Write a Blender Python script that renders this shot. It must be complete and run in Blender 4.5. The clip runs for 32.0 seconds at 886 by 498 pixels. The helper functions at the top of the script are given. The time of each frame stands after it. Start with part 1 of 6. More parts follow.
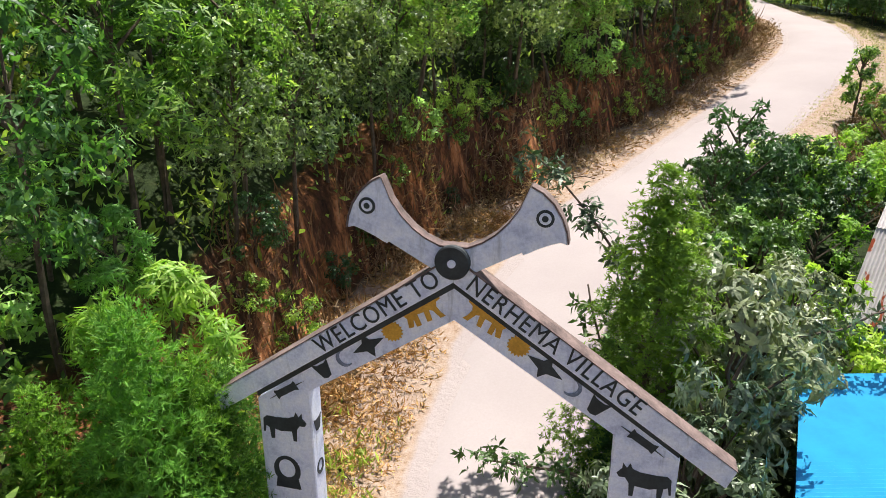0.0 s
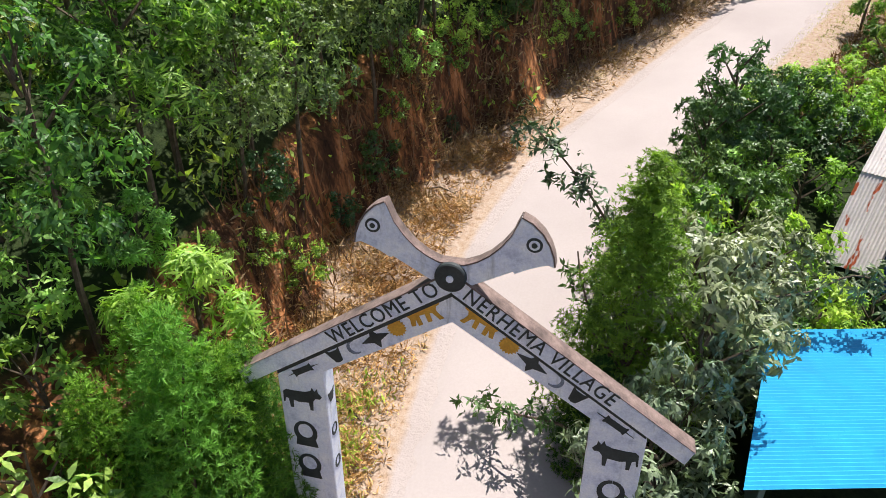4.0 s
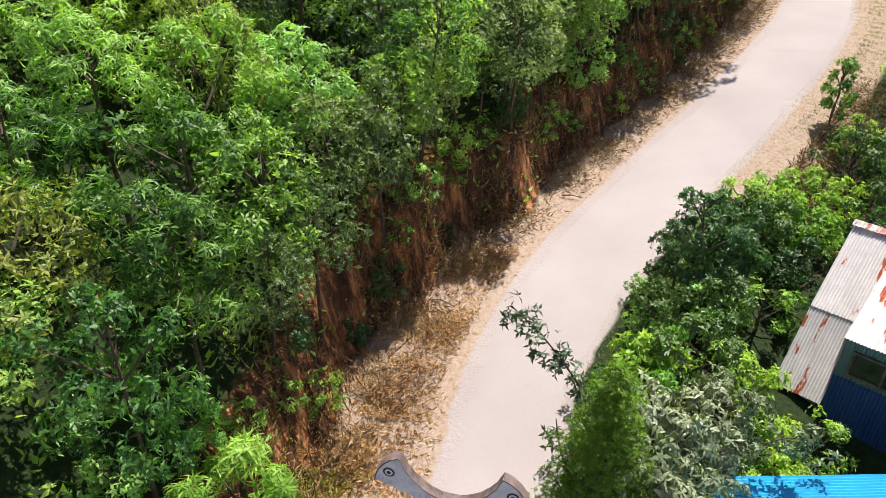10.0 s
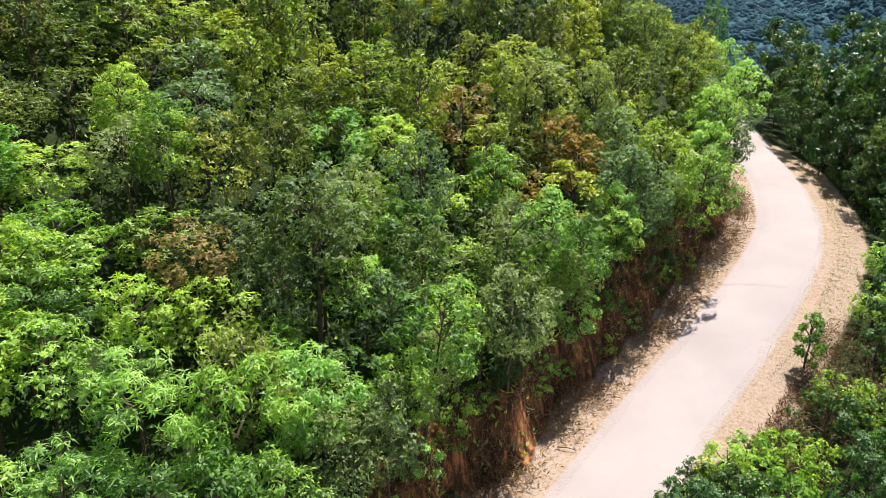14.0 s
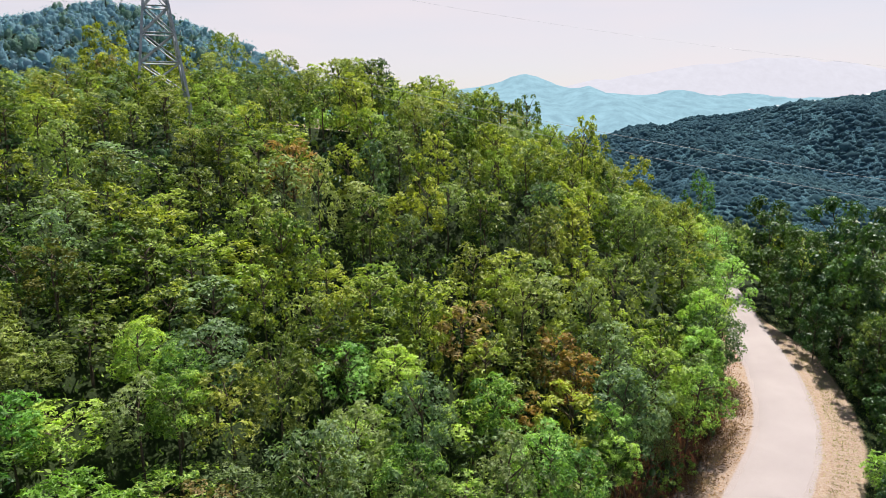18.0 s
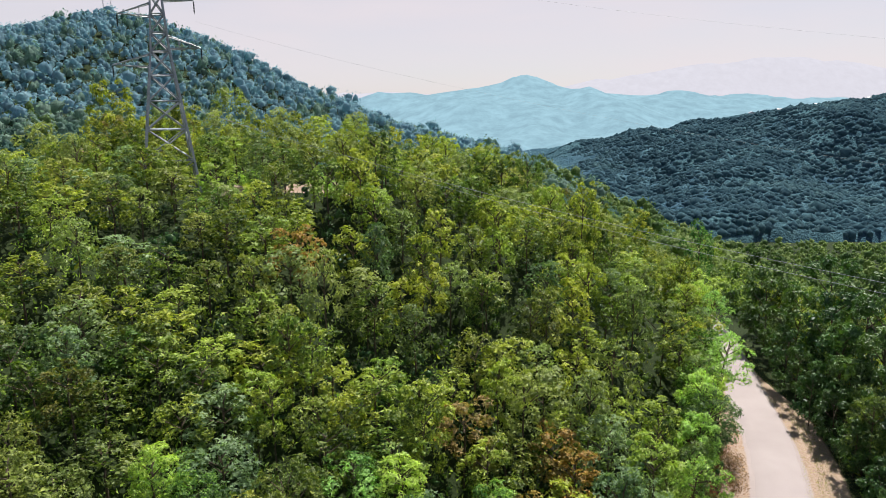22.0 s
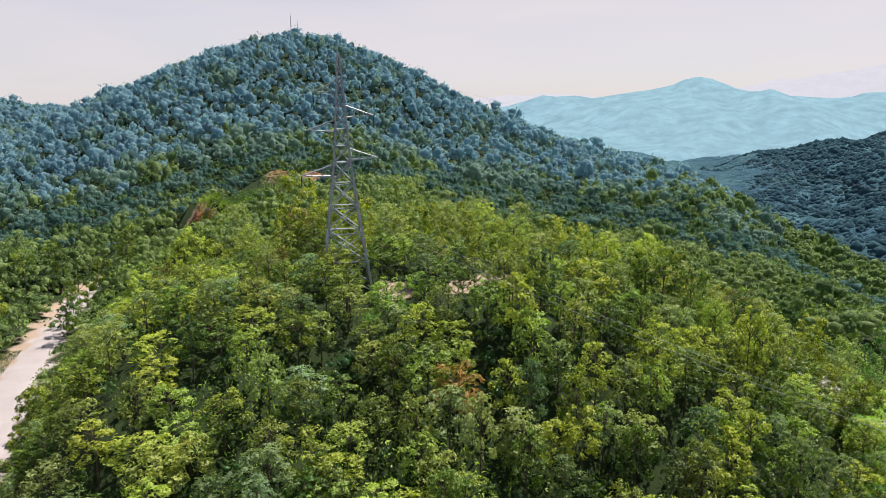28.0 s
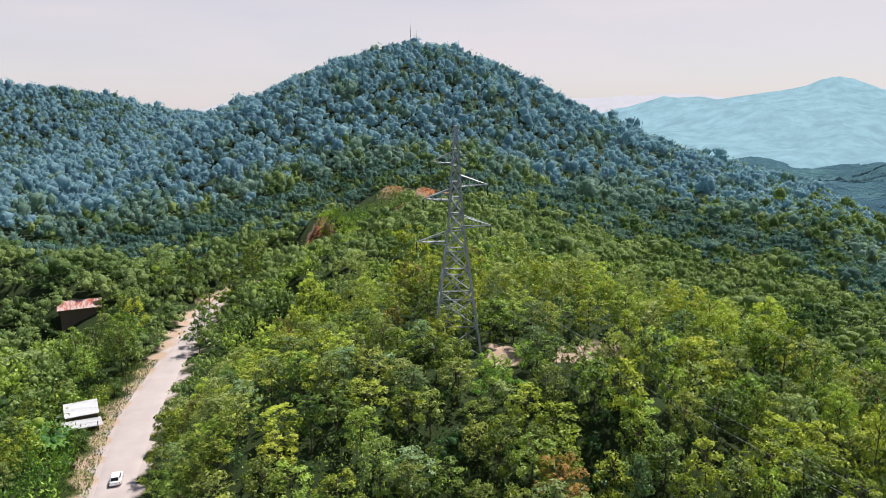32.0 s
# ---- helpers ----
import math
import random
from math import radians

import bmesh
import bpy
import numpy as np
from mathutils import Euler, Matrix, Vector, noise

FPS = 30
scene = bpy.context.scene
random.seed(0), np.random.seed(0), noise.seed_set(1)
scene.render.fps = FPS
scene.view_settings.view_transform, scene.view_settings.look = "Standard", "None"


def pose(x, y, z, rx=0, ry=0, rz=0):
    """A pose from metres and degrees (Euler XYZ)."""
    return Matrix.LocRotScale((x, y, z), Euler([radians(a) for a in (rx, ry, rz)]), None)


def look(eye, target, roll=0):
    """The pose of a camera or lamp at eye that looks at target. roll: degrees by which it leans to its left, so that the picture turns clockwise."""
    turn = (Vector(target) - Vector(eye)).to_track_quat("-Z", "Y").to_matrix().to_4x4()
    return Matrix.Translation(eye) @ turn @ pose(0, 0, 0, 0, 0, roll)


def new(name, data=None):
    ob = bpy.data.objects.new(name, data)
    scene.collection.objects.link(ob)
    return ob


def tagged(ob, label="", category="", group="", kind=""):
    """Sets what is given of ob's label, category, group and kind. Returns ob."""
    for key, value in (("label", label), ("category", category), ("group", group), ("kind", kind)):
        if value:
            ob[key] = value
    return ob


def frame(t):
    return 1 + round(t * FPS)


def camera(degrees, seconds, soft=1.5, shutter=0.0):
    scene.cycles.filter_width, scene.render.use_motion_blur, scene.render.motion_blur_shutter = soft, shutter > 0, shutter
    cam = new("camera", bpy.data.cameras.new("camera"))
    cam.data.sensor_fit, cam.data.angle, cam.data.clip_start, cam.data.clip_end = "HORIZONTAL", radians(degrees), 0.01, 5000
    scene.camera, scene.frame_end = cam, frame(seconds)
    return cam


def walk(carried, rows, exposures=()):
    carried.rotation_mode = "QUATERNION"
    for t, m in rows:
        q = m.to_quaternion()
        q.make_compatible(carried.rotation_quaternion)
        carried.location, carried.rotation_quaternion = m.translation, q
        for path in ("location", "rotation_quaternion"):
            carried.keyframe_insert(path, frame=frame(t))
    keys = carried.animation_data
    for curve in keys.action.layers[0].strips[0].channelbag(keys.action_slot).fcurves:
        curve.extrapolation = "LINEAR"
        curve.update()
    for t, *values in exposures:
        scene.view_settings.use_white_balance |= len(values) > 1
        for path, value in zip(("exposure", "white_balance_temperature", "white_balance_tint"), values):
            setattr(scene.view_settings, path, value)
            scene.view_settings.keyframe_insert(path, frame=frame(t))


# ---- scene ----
cam = camera(64.8, 32.0, soft=0.7)
METRES, EYE, TILT, LEAN, TURN = 50.0, 9.0, -20.0, 0.0, 0.0
ROWS = [
    (0.0, 0.0, 0.0, 0.0, 0.0, 0.0, -0.0),
    (0.5, 0.0001, -0.0016, 0.0056, 0.01, -1.4, -0.01),
    (1.0, 0.0, -0.0035, 0.011, 0.01, -2.83, -0.02),
    (1.5, 0.0001, -0.0055, 0.0169, 0.01, -4.18, -0.03),
    (2.0, 0.0001, -0.0076, 0.0224, 0.01, -5.5, -0.04),
    (2.5, 0.0003, -0.0099, 0.0278, 0.02, -6.8, -0.03),
    (3.0, 0.0005, -0.0123, 0.0332, 0.0, -8.09, -0.04),
    (3.5, 0.0004, -0.0146, 0.0388, 0.01, -9.31, -0.04),
    (5.5, 0.0003, -0.0226, 0.0615, 0.04, -12.01, -0.03),
    (6.0, 0.0001, -0.0248, 0.067, 0.03, -12.13, -0.04),
    (6.5, 0.0003, -0.0268, 0.0726, 0.04, -12.13, -0.03),
    (7.0, 0.0003, -0.0288, 0.0794, 0.05, -12.12, -0.02),
    (7.5, 0.0004, -0.0318, 0.088, 0.06, -12.13, -0.03),
    (8.0, 0.0006, -0.0359, 0.0999, 0.06, -12.16, -0.05),
    (8.5, 0.0006, -0.0411, 0.1139, 0.08, -12.11, -0.01),
    (9.0, 0.0007, -0.0467, 0.1287, 0.1, -12.07, 0.04),
    (9.5, 0.0007, -0.0527, 0.1446, 0.1, -12.04, 0.07),
    (10.0, 0.0009, -0.0585, 0.1607, 0.11, -12.03, 0.08),
    (10.5, 0.0006, -0.0643, 0.1769, 0.09, -12.01, 0.11),
    (11.0, 0.0006, -0.0701, 0.1931, 0.09, -11.96, 0.1),
    (11.5, 0.0002, -0.0757, 0.2098, 0.07, -11.52, 0.11),
    (12.0, -0.0002, -0.0808, 0.2267, 0.08, -10.31, 0.12),
    (12.5, -0.0002, -0.0862, 0.2437, 0.14, -8.23, 0.12),
    (13.0, -0.0009, -0.0916, 0.2605, 0.12, -5.85, 0.11),
    (13.5, -0.0008, -0.0974, 0.2776, 0.15, -3.48, 0.09),
    (14.0, -0.0004, -0.1031, 0.2947, 0.17, -1.12, 0.12),
    (14.5, 0.0002, -0.1085, 0.3116, 0.2, 1.26, 0.16),
    (15.0, 0.0013, -0.1142, 0.3284, 0.23, 3.65, 0.2),
    (15.5, 0.0016, -0.1196, 0.3455, 0.22, 6.02, 0.23),
    (17.5, 0.0023, -0.1422, 0.4078, 0.35, 8.72, 0.35),
    (18.0, 0.0017, -0.1473, 0.4216, 0.35, 8.72, 0.36),
    (18.5, 0.0014, -0.1524, 0.4362, 0.37, 8.71, 0.36),
    (19.0, 0.0012, -0.1576, 0.4527, 0.37, 8.7, 0.37),
    (19.5, 0.0009, -0.1632, 0.4698, 0.38, 8.69, 0.39),
    (20.0, 0.0005, -0.1687, 0.487, 0.4, 8.68, 0.38),
    (20.5, 0.0004, -0.1746, 0.5046, 0.44, 8.67, 0.39),
    (21.0, 0.0001, -0.1805, 0.5217, 0.42, 8.67, 0.4),
    (21.5, 0.0001, -0.1868, 0.5396, 0.42, 8.61, 0.41),
    (22.0, -0.0, -0.1939, 0.5568, 0.43, 8.62, 0.42),
    (22.5, 0.0001, -0.2008, 0.574, 0.7, 8.66, 0.33),
    (23.0, -0.0001, -0.2077, 0.5926, 1.61, 8.66, 0.02),
    (23.5, -0.0001, -0.2149, 0.6116, 2.75, 8.64, -0.39),
    (24.0, -0.0007, -0.2217, 0.6305, 3.86, 8.64, -0.81),
    (24.5, -0.0012, -0.2281, 0.65, 4.98, 8.59, -1.22),
    (25.0, -0.0014, -0.2343, 0.6696, 6.1, 8.55, -1.63),
    (25.5, -0.002, -0.241, 0.6899, 7.19, 8.47, -2.05),
    (27.5, -0.002, -0.2678, 0.7683, 11.64, 8.27, -3.64),
    (28.0, -0.0021, -0.2744, 0.7875, 12.74, 8.22, -4.04),
    (28.5, -0.0023, -0.2812, 0.8069, 13.85, 8.14, -4.44),
    (29.0, -0.0027, -0.2885, 0.8265, 14.93, 8.04, -4.83),
    (29.5, -0.0027, -0.2951, 0.846, 16.02, 7.96, -5.25),
    (30.0, -0.0027, -0.302, 0.8658, 17.11, 7.83, -5.66),
    (30.5, -0.0028, -0.3087, 0.8853, 18.19, 7.7, -6.03),
    (31.0, -0.0029, -0.3157, 0.905, 19.28, 7.56, -6.39),
    (31.5, -0.0031, -0.3225, 0.9244, 20.36, 7.42, -6.78),
    (32.0, -0.0035, -0.3293, 0.9438, 21.44, 7.26, -7.17),
]
walk(cam, [(t, pose(0, 0, EYE, TILT, LEAN, TURN) @ pose(METRES * x, METRES * y, METRES * z, 90 + pitch, roll, yaw)) for t, x, y, z, yaw, pitch, roll in ROWS],
     exposures=[(0.0, 0.92), (6.0, 0.88), (9.0, 0.83), (12.0, 0.76), (14.0, 0.92), (15.0, 1.12), (16.0, 1.0), (18.0, 0.67), (21.0, 0.58), (26.0, 0.56), (32.0, 0.56)])

# ---- sky and sun ----
SUN_AZ, SUN_EL = 32.0, 64.0      # degrees clockwise from +y, and up
world = bpy.data.worlds.new("sky")
scene.world = world
world.use_nodes = True
wn, wl = world.node_tree.nodes, world.node_tree.links
wn.clear()
w_out = wn.new("ShaderNodeOutputWorld")
w_bg = wn.new("ShaderNodeBackground")
w_sky = wn.new("ShaderNodeTexSky")
w_sky.sky_type = "NISHITA"
w_sky.sun_disc = False
w_sky.sun_elevation = radians(SUN_EL)
w_sky.sun_rotation = radians(SUN_AZ)
w_sky.air_density, w_sky.dust_density, w_sky.altitude = 1.0, 2.5, 1500
w_bg.inputs["Strength"].default_value = 0.078
# thin high cloud and humid haze over the whole sky
w_co = wn.new("ShaderNodeTexCoord")
w_map = wn.new("ShaderNodeMapping")
w_map.inputs["Scale"].default_value = (1.0, 1.0, 5.0)
w_noise = wn.new("ShaderNodeTexNoise")
w_noise.inputs["Scale"].default_value = 2.2
w_noise.inputs["Detail"].default_value = 6
w_ramp = wn.new("ShaderNodeValToRGB")
w_ramp.color_ramp.elements[0].position, w_ramp.color_ramp.elements[0].color = 0.3, (0.62, 0.62, 0.62, 1)
w_ramp.color_ramp.elements[1].position, w_ramp.color_ramp.elements[1].color = 0.75, (0.95, 0.95, 0.95, 1)
w_mix = wn.new("ShaderNodeMixRGB")
w_mix.inputs[2].default_value = (7.2, 6.5, 6.8, 1)
wl.new(w_co.outputs["Generated"], w_map.inputs["Vector"])
wl.new(w_map.outputs[0], w_noise.inputs["Vector"])
wl.new(w_noise.outputs["Fac"], w_ramp.inputs[0])
# the haze thins out towards the zenith
w_sep = wn.new("ShaderNodeSeparateXYZ")
w_high = wn.new("ShaderNodeMapRange")
w_high.inputs["From Min"].default_value, w_high.inputs["From Max"].default_value = 0.16, 0.46
w_high.inputs["To Min"].default_value, w_high.inputs["To Max"].default_value = 1.0, 0.05
w_mul = wn.new("ShaderNodeMath")
w_mul.operation = "MULTIPLY"
wl.new(w_co.outputs["Generated"], w_sep.inputs[0])
wl.new(w_sep.outputs["Z"], w_high.inputs["Value"])
wl.new(w_ramp.outputs[0], w_mul.inputs[0])
wl.new(w_high.outputs[0], w_mul.inputs[1])
wl.new(w_mul.outputs[0], w_mix.inputs[0])
wl.new(w_sky.outputs[0], w_mix.inputs[1])
wl.new(w_mix.outputs[0], w_bg.inputs["Color"])
wl.new(w_bg.outputs[0], w_out.inputs[0])

sun_data = bpy.data.lights.new("sun", "SUN")
sun_data.energy, sun_data.angle, sun_data.color = 5.0, radians(0.55), (1.0, 0.95, 0.88)
sun = new("sun", sun_data)
_a, _e = radians(SUN_AZ), radians(SUN_EL)
SUN_DIR = Vector((math.sin(_a) * math.cos(_e), math.cos(_a) * math.cos(_e), math.sin(_e)))
sun.matrix_world = look(SUN_DIR * 200, (0, 0, 0))


# ---- materials ----
def nodes_of(name):
    m = bpy.data.materials.new(name)
    m.use_nodes = True
    nt = m.node_tree
    return m, nt, nt.nodes["Principled BSDF"], nt.nodes["Material Output"]


def ramp(nt, fac, stops):
    r = nt.nodes.new("ShaderNodeValToRGB")
    el = r.color_ramp.elements
    while len(el) < len(stops):
        el.new(0.5)
    for e, (p, c) in zip(el, stops):
        e.position, e.color = p, (*c, 1)
    nt.links.new(fac, r.inputs[0])
    return r.outputs[0]


def tex_noise(nt, scale, detail=5, rough=0.6, coord="Object", stretch=(1, 1, 1), world_pos=False):
    if world_pos:
        src = nt.nodes.new("ShaderNodeNewGeometry").outputs["Position"]
    else:
        src = nt.nodes.new("ShaderNodeTexCoord").outputs[coord]
    mp = nt.nodes.new("ShaderNodeMapping")
    mp.inputs["Scale"].default_value = stretch
    n = nt.nodes.new("ShaderNodeTexNoise")
    n.inputs["Scale"].default_value = scale
    n.inputs["Detail"].default_value = detail
    n.inputs["Roughness"].default_value = rough
    nt.links.new(src, mp.inputs[0])
    nt.links.new(mp.outputs[0], n.inputs["Vector"])
    return n.outputs["Fac"]


def mixc(nt, fac, a, b, mode="MIX"):
    m = nt.nodes.new("ShaderNodeMixRGB")
    m.blend_type = mode
    for slot, v in ((0, fac), (1, a), (2, b)):
        if isinstance(v, (int, float)):
            m.inputs[slot].default_value = v
        elif isinstance(v, tuple):
            m.inputs[slot].default_value = (*v, 1)
        else:
            nt.links.new(v, m.inputs[slot])
    return m.outputs[0]


def bump(nt, bsdf, height, strength, dist):
    b = nt.nodes.new("ShaderNodeBump")
    b.inputs["Strength"].default_value, b.inputs["Distance"].default_value = strength, dist
    nt.links.new(height, b.inputs["Height"])
    nt.links.new(b.outputs[0], bsdf.inputs["Normal"])


def plain(name, a, b, scale=4.0, rough=0.7, metal=0.0, fine=40.0, bumps=0.25, depth=0.01, spec=0.5):
    """Two tones by coarse noise, a little fine grain, and relief."""
    m, nt, p, out = nodes_of(name)
    c = ramp(nt, tex_noise(nt, scale), [(0.32, a), (0.68, b)])
    g = tex_noise(nt, fine, 3)
    c = mixc(nt, 0.35, c, ramp(nt, g, [(0.3, (0.45, 0.45, 0.45)), (0.7, (1.4, 1.4, 1.4))]), "MULTIPLY")
    nt.links.new(c, p.inputs["Base Color"])
    p.inputs["Roughness"].default_value, p.inputs["Metallic"].default_value = rough, metal
    p.inputs["Specular IOR Level"].default_value = spec
    bump(nt, p, g, bumps, depth)
    return m


def leaf_material(name, dark, mid, light, rough=0.5, through_light=0.36, patch=0.16, spec=0.28, grain_scale=3.0, island=0.26, relief=0.35, sway=1.0, gap_shade=0.8, glow=(1.5, 1.65, 0.75)):
    """Leaves: tone by plant and by leaf, painted gap shade, a waxy gloss, and light that comes through."""
    m, nt, p, out = nodes_of(name)
    geo = nt.nodes.new("ShaderNodeNewGeometry")
    info = nt.nodes.new("ShaderNodeObjectInfo")
    big = tex_noise(nt, patch, 2, 0.5, world_pos=True)
    add = nt.nodes.new("ShaderNodeMath")
    add.operation = "MULTIPLY_ADD"
    add.inputs[1].default_value = island
    nt.links.new(geo.outputs["Random Per Island"], add.inputs[0])
    nt.links.new(big, add.inputs[2])
    add2 = nt.nodes.new("ShaderNodeMath")
    add2.operation = "MULTIPLY_ADD"
    add2.inputs[1].default_value = 0.30 + 0.12 * sway
    nt.links.new(info.outputs["Random"], add2.inputs[0])
    nt.links.new(add.outputs[0], add2.inputs[2])
    # some plants lean to blue-green, some to yellow
    shade = nt.nodes.new("ShaderNodeMath")
    shade.operation = "FRACT"
    times = nt.nodes.new("ShaderNodeMath")
    times.operation = "MULTIPLY"
    times.inputs[1].default_value = 7.31
    nt.links.new(info.outputs["Random"], times.inputs[0])
    nt.links.new(times.outputs[0], shade.inputs[0])
    stops = [(0.5 - (0.34 - island) * 0.5, dark), (0.78 - (0.34 - island) * 0.5, mid), (1.05 - (0.34 - island) * 0.5, light)]
    stops = [(min(1.0, a), b) for a, b in stops]
    c = ramp(nt, add2.outputs[0], stops)
    c = mixc(nt, sway, c, ramp(nt, shade.outputs[0], [(0.1, (0.82, 0.97, 1.25)), (0.4, (0.95, 1.0, 1.05)), (0.65, (1.0, 1.0, 1.0)), (0.95, (1.08, 1.02, 0.88))]), "MULTIPLY")
    # fine noise paints dark gaps and bright tufts among the leaf clumps
    grain = tex_noise(nt, grain_scale, 3, 0.75, world_pos=True)
    c = mixc(nt, gap_shade, c, ramp(nt, grain, [(0.36, (0.6, 0.62, 0.64)), (0.64, (1.5, 1.48, 1.42))]), "MULTIPLY")
    bump(nt, p, grain, 0.7 if relief < 0.5 else 1.0, relief / grain_scale)
    nt.links.new(c, p.inputs["Base Color"])
    p.inputs["Roughness"].default_value = rough
    p.inputs["Specular IOR Level"].default_value = spec
    tr = nt.nodes.new("ShaderNodeBsdfTranslucent")
    nt.links.new(mixc(nt, 1.0, c, glow, "MULTIPLY"), tr.inputs["Color"])
    mx = nt.nodes.new("ShaderNodeMixShader")
    mx.inputs[0].default_value = through_light
    nt.links.new(p.outputs[0], mx.inputs[1])
    nt.links.new(tr.outputs[0], mx.inputs[2])
    nt.links.new(mx.outputs[0], out.inputs[0])
    return m


M_LEAF = leaf_material("leaf_green", (0.026, 0.058, 0.012), (0.11, 0.162, 0.025), (0.36, 0.405, 0.07), island=0.34, rough=0.45, spec=0.32)
M_LEAF_BRIGHT = leaf_material("leaf_bright", (0.06, 0.115, 0.017), (0.165, 0.24, 0.034), (0.38, 0.45, 0.075), rough=0.45, spec=0.32, through_light=0.32)
M_LEAF_FRESH = leaf_material("leaf_fresh_green", (0.03, 0.082, 0.018), (0.125, 0.24, 0.044), (0.38, 0.52, 0.125), island=0.36, rough=0.42, spec=0.36, through_light=0.42)
M_LEAF_LIME = leaf_material("leaf_lime", (0.08, 0.19, 0.026), (0.17, 0.32, 0.048), (0.34, 0.49, 0.095), rough=0.45, spec=0.32)
M_LEAF_GREY = leaf_material("leaf_grey_green", (0.05, 0.09, 0.03), (0.128, 0.182, 0.064), (0.265, 0.32, 0.135), rough=0.48, spec=0.34)
M_LEAF_OLIVE = leaf_material("leaf_olive", (0.05, 0.085, 0.02), (0.13, 0.175, 0.038), (0.30, 0.335, 0.08), rough=0.45, spec=0.34, through_light=0.3)
M_LEAF_RED = leaf_material("leaf_rust", (0.075, 0.10, 0.025), (0.17, 0.165, 0.04), (0.36, 0.22, 0.075), rough=0.5)
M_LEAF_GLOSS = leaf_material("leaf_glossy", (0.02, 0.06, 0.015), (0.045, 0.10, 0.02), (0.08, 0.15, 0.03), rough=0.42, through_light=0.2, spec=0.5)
M_LEAF_PALE = leaf_material("leaf_pale", (0.035, 0.065, 0.025), (0.11, 0.15, 0.065), (0.25, 0.29, 0.185), rough=0.38, through_light=0.15, spec=0.5)
M_THUJA = leaf_material("thuja_green", (0.016, 0.046, 0.012), (0.038, 0.095, 0.018), (0.13, 0.235, 0.035), rough=0.65, island=0.3)
M_NEEDLE = leaf_material("needle_green", (0.022, 0.07, 0.01), (0.055, 0.15, 0.018), (0.15, 0.30, 0.035), rough=0.6, island=0.3)
# air haze is painted into these leaf colours, faint here, bluer farther off
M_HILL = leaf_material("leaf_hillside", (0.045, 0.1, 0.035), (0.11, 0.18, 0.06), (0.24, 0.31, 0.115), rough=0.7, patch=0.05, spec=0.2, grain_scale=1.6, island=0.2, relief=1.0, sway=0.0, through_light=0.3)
M_PEAK = leaf_material("leaf_summit_hazed", (0.15, 0.25, 0.315), (0.195, 0.31, 0.38), (0.25, 0.375, 0.425), rough=0.9, patch=0.03, spec=0.1, grain_scale=0.8, island=0.14, relief=0.25, sway=0.0, through_light=0.5, gap_shade=0.3, glow=(1.1, 1.35, 1.3))
M_HILL2 = leaf_material("leaf_shoulder_hazed", (0.06, 0.13, 0.115), (0.125, 0.21, 0.185), (0.21, 0.3, 0.255), rough=0.8, patch=0.04, spec=0.15, grain_scale=1.1, island=0.18, relief=0.6, sway=0.0, through_light=0.4, gap_shade=0.55, glow=(1.3, 1.5, 1.1))
M_EAST = leaf_material("leaf_far_hill_hazed", (0.06, 0.125, 0.16), (0.085, 0.165, 0.2), (0.12, 0.215, 0.235), rough=0.95, patch=0.012, spec=0.05, grain_scale=0.4, sway=0.0, through_light=0.5, relief=0.1, gap_shade=0.35, glow=(1.1, 1.3, 1.3))
M_BANANA = leaf_material("leaf_banana", (0.04, 0.11, 0.025), (0.075, 0.17, 0.035), (0.12, 0.24, 0.05), rough=0.45)
M_DEAD = leaf_material("dead_leaf", (0.13, 0.06, 0.022), (0.28, 0.15, 0.06), (0.48, 0.32, 0.17), rough=0.8, through_light=0.1, patch=0.6, spec=0.2)
M_DRYGRASS = leaf_material("dry_grass", (0.16, 0.14, 0.04), (0.30, 0.26, 0.08), (0.42, 0.38, 0.15), rough=0.8, through_light=0.2, patch=0.5, spec=0.2)
M_ROOT = leaf_material("dry_root", (0.04, 0.02, 0.01), (0.10, 0.05, 0.022), (0.24, 0.12, 0.055), rough=0.9, through_light=0.05, patch=0.5, spec=0.1)
M_BARK = plain("bark", (0.05, 0.035, 0.022), (0.14, 0.10, 0.07), 6, 0.9, fine=60, bumps=0.6, depth=0.02)
def road_material():
    """Pale dust over old paving, with faint wheel tracks."""
    m, nt, p, out = nodes_of("pale_dusty_road")
    c = ramp(nt, tex_noise(nt, 0.22, 5, 0.55), [(0.3, (0.33, 0.285, 0.278)), (0.7, (0.385, 0.335, 0.327))])
    g = tex_noise(nt, 14, 4, 0.7)
    c = mixc(nt, 0.12, c, ramp(nt, g, [(0.3, (0.6, 0.6, 0.6)), (0.7, (1.3, 1.3, 1.3))]), "MULTIPLY")
    nt.links.new(c, p.inputs["Base Color"])
    p.inputs["Roughness"].default_value = 0.95
    p.inputs["Specular IOR Level"].default_value = 0.15
    bump(nt, p, g, 0.2, 0.01)
    return m


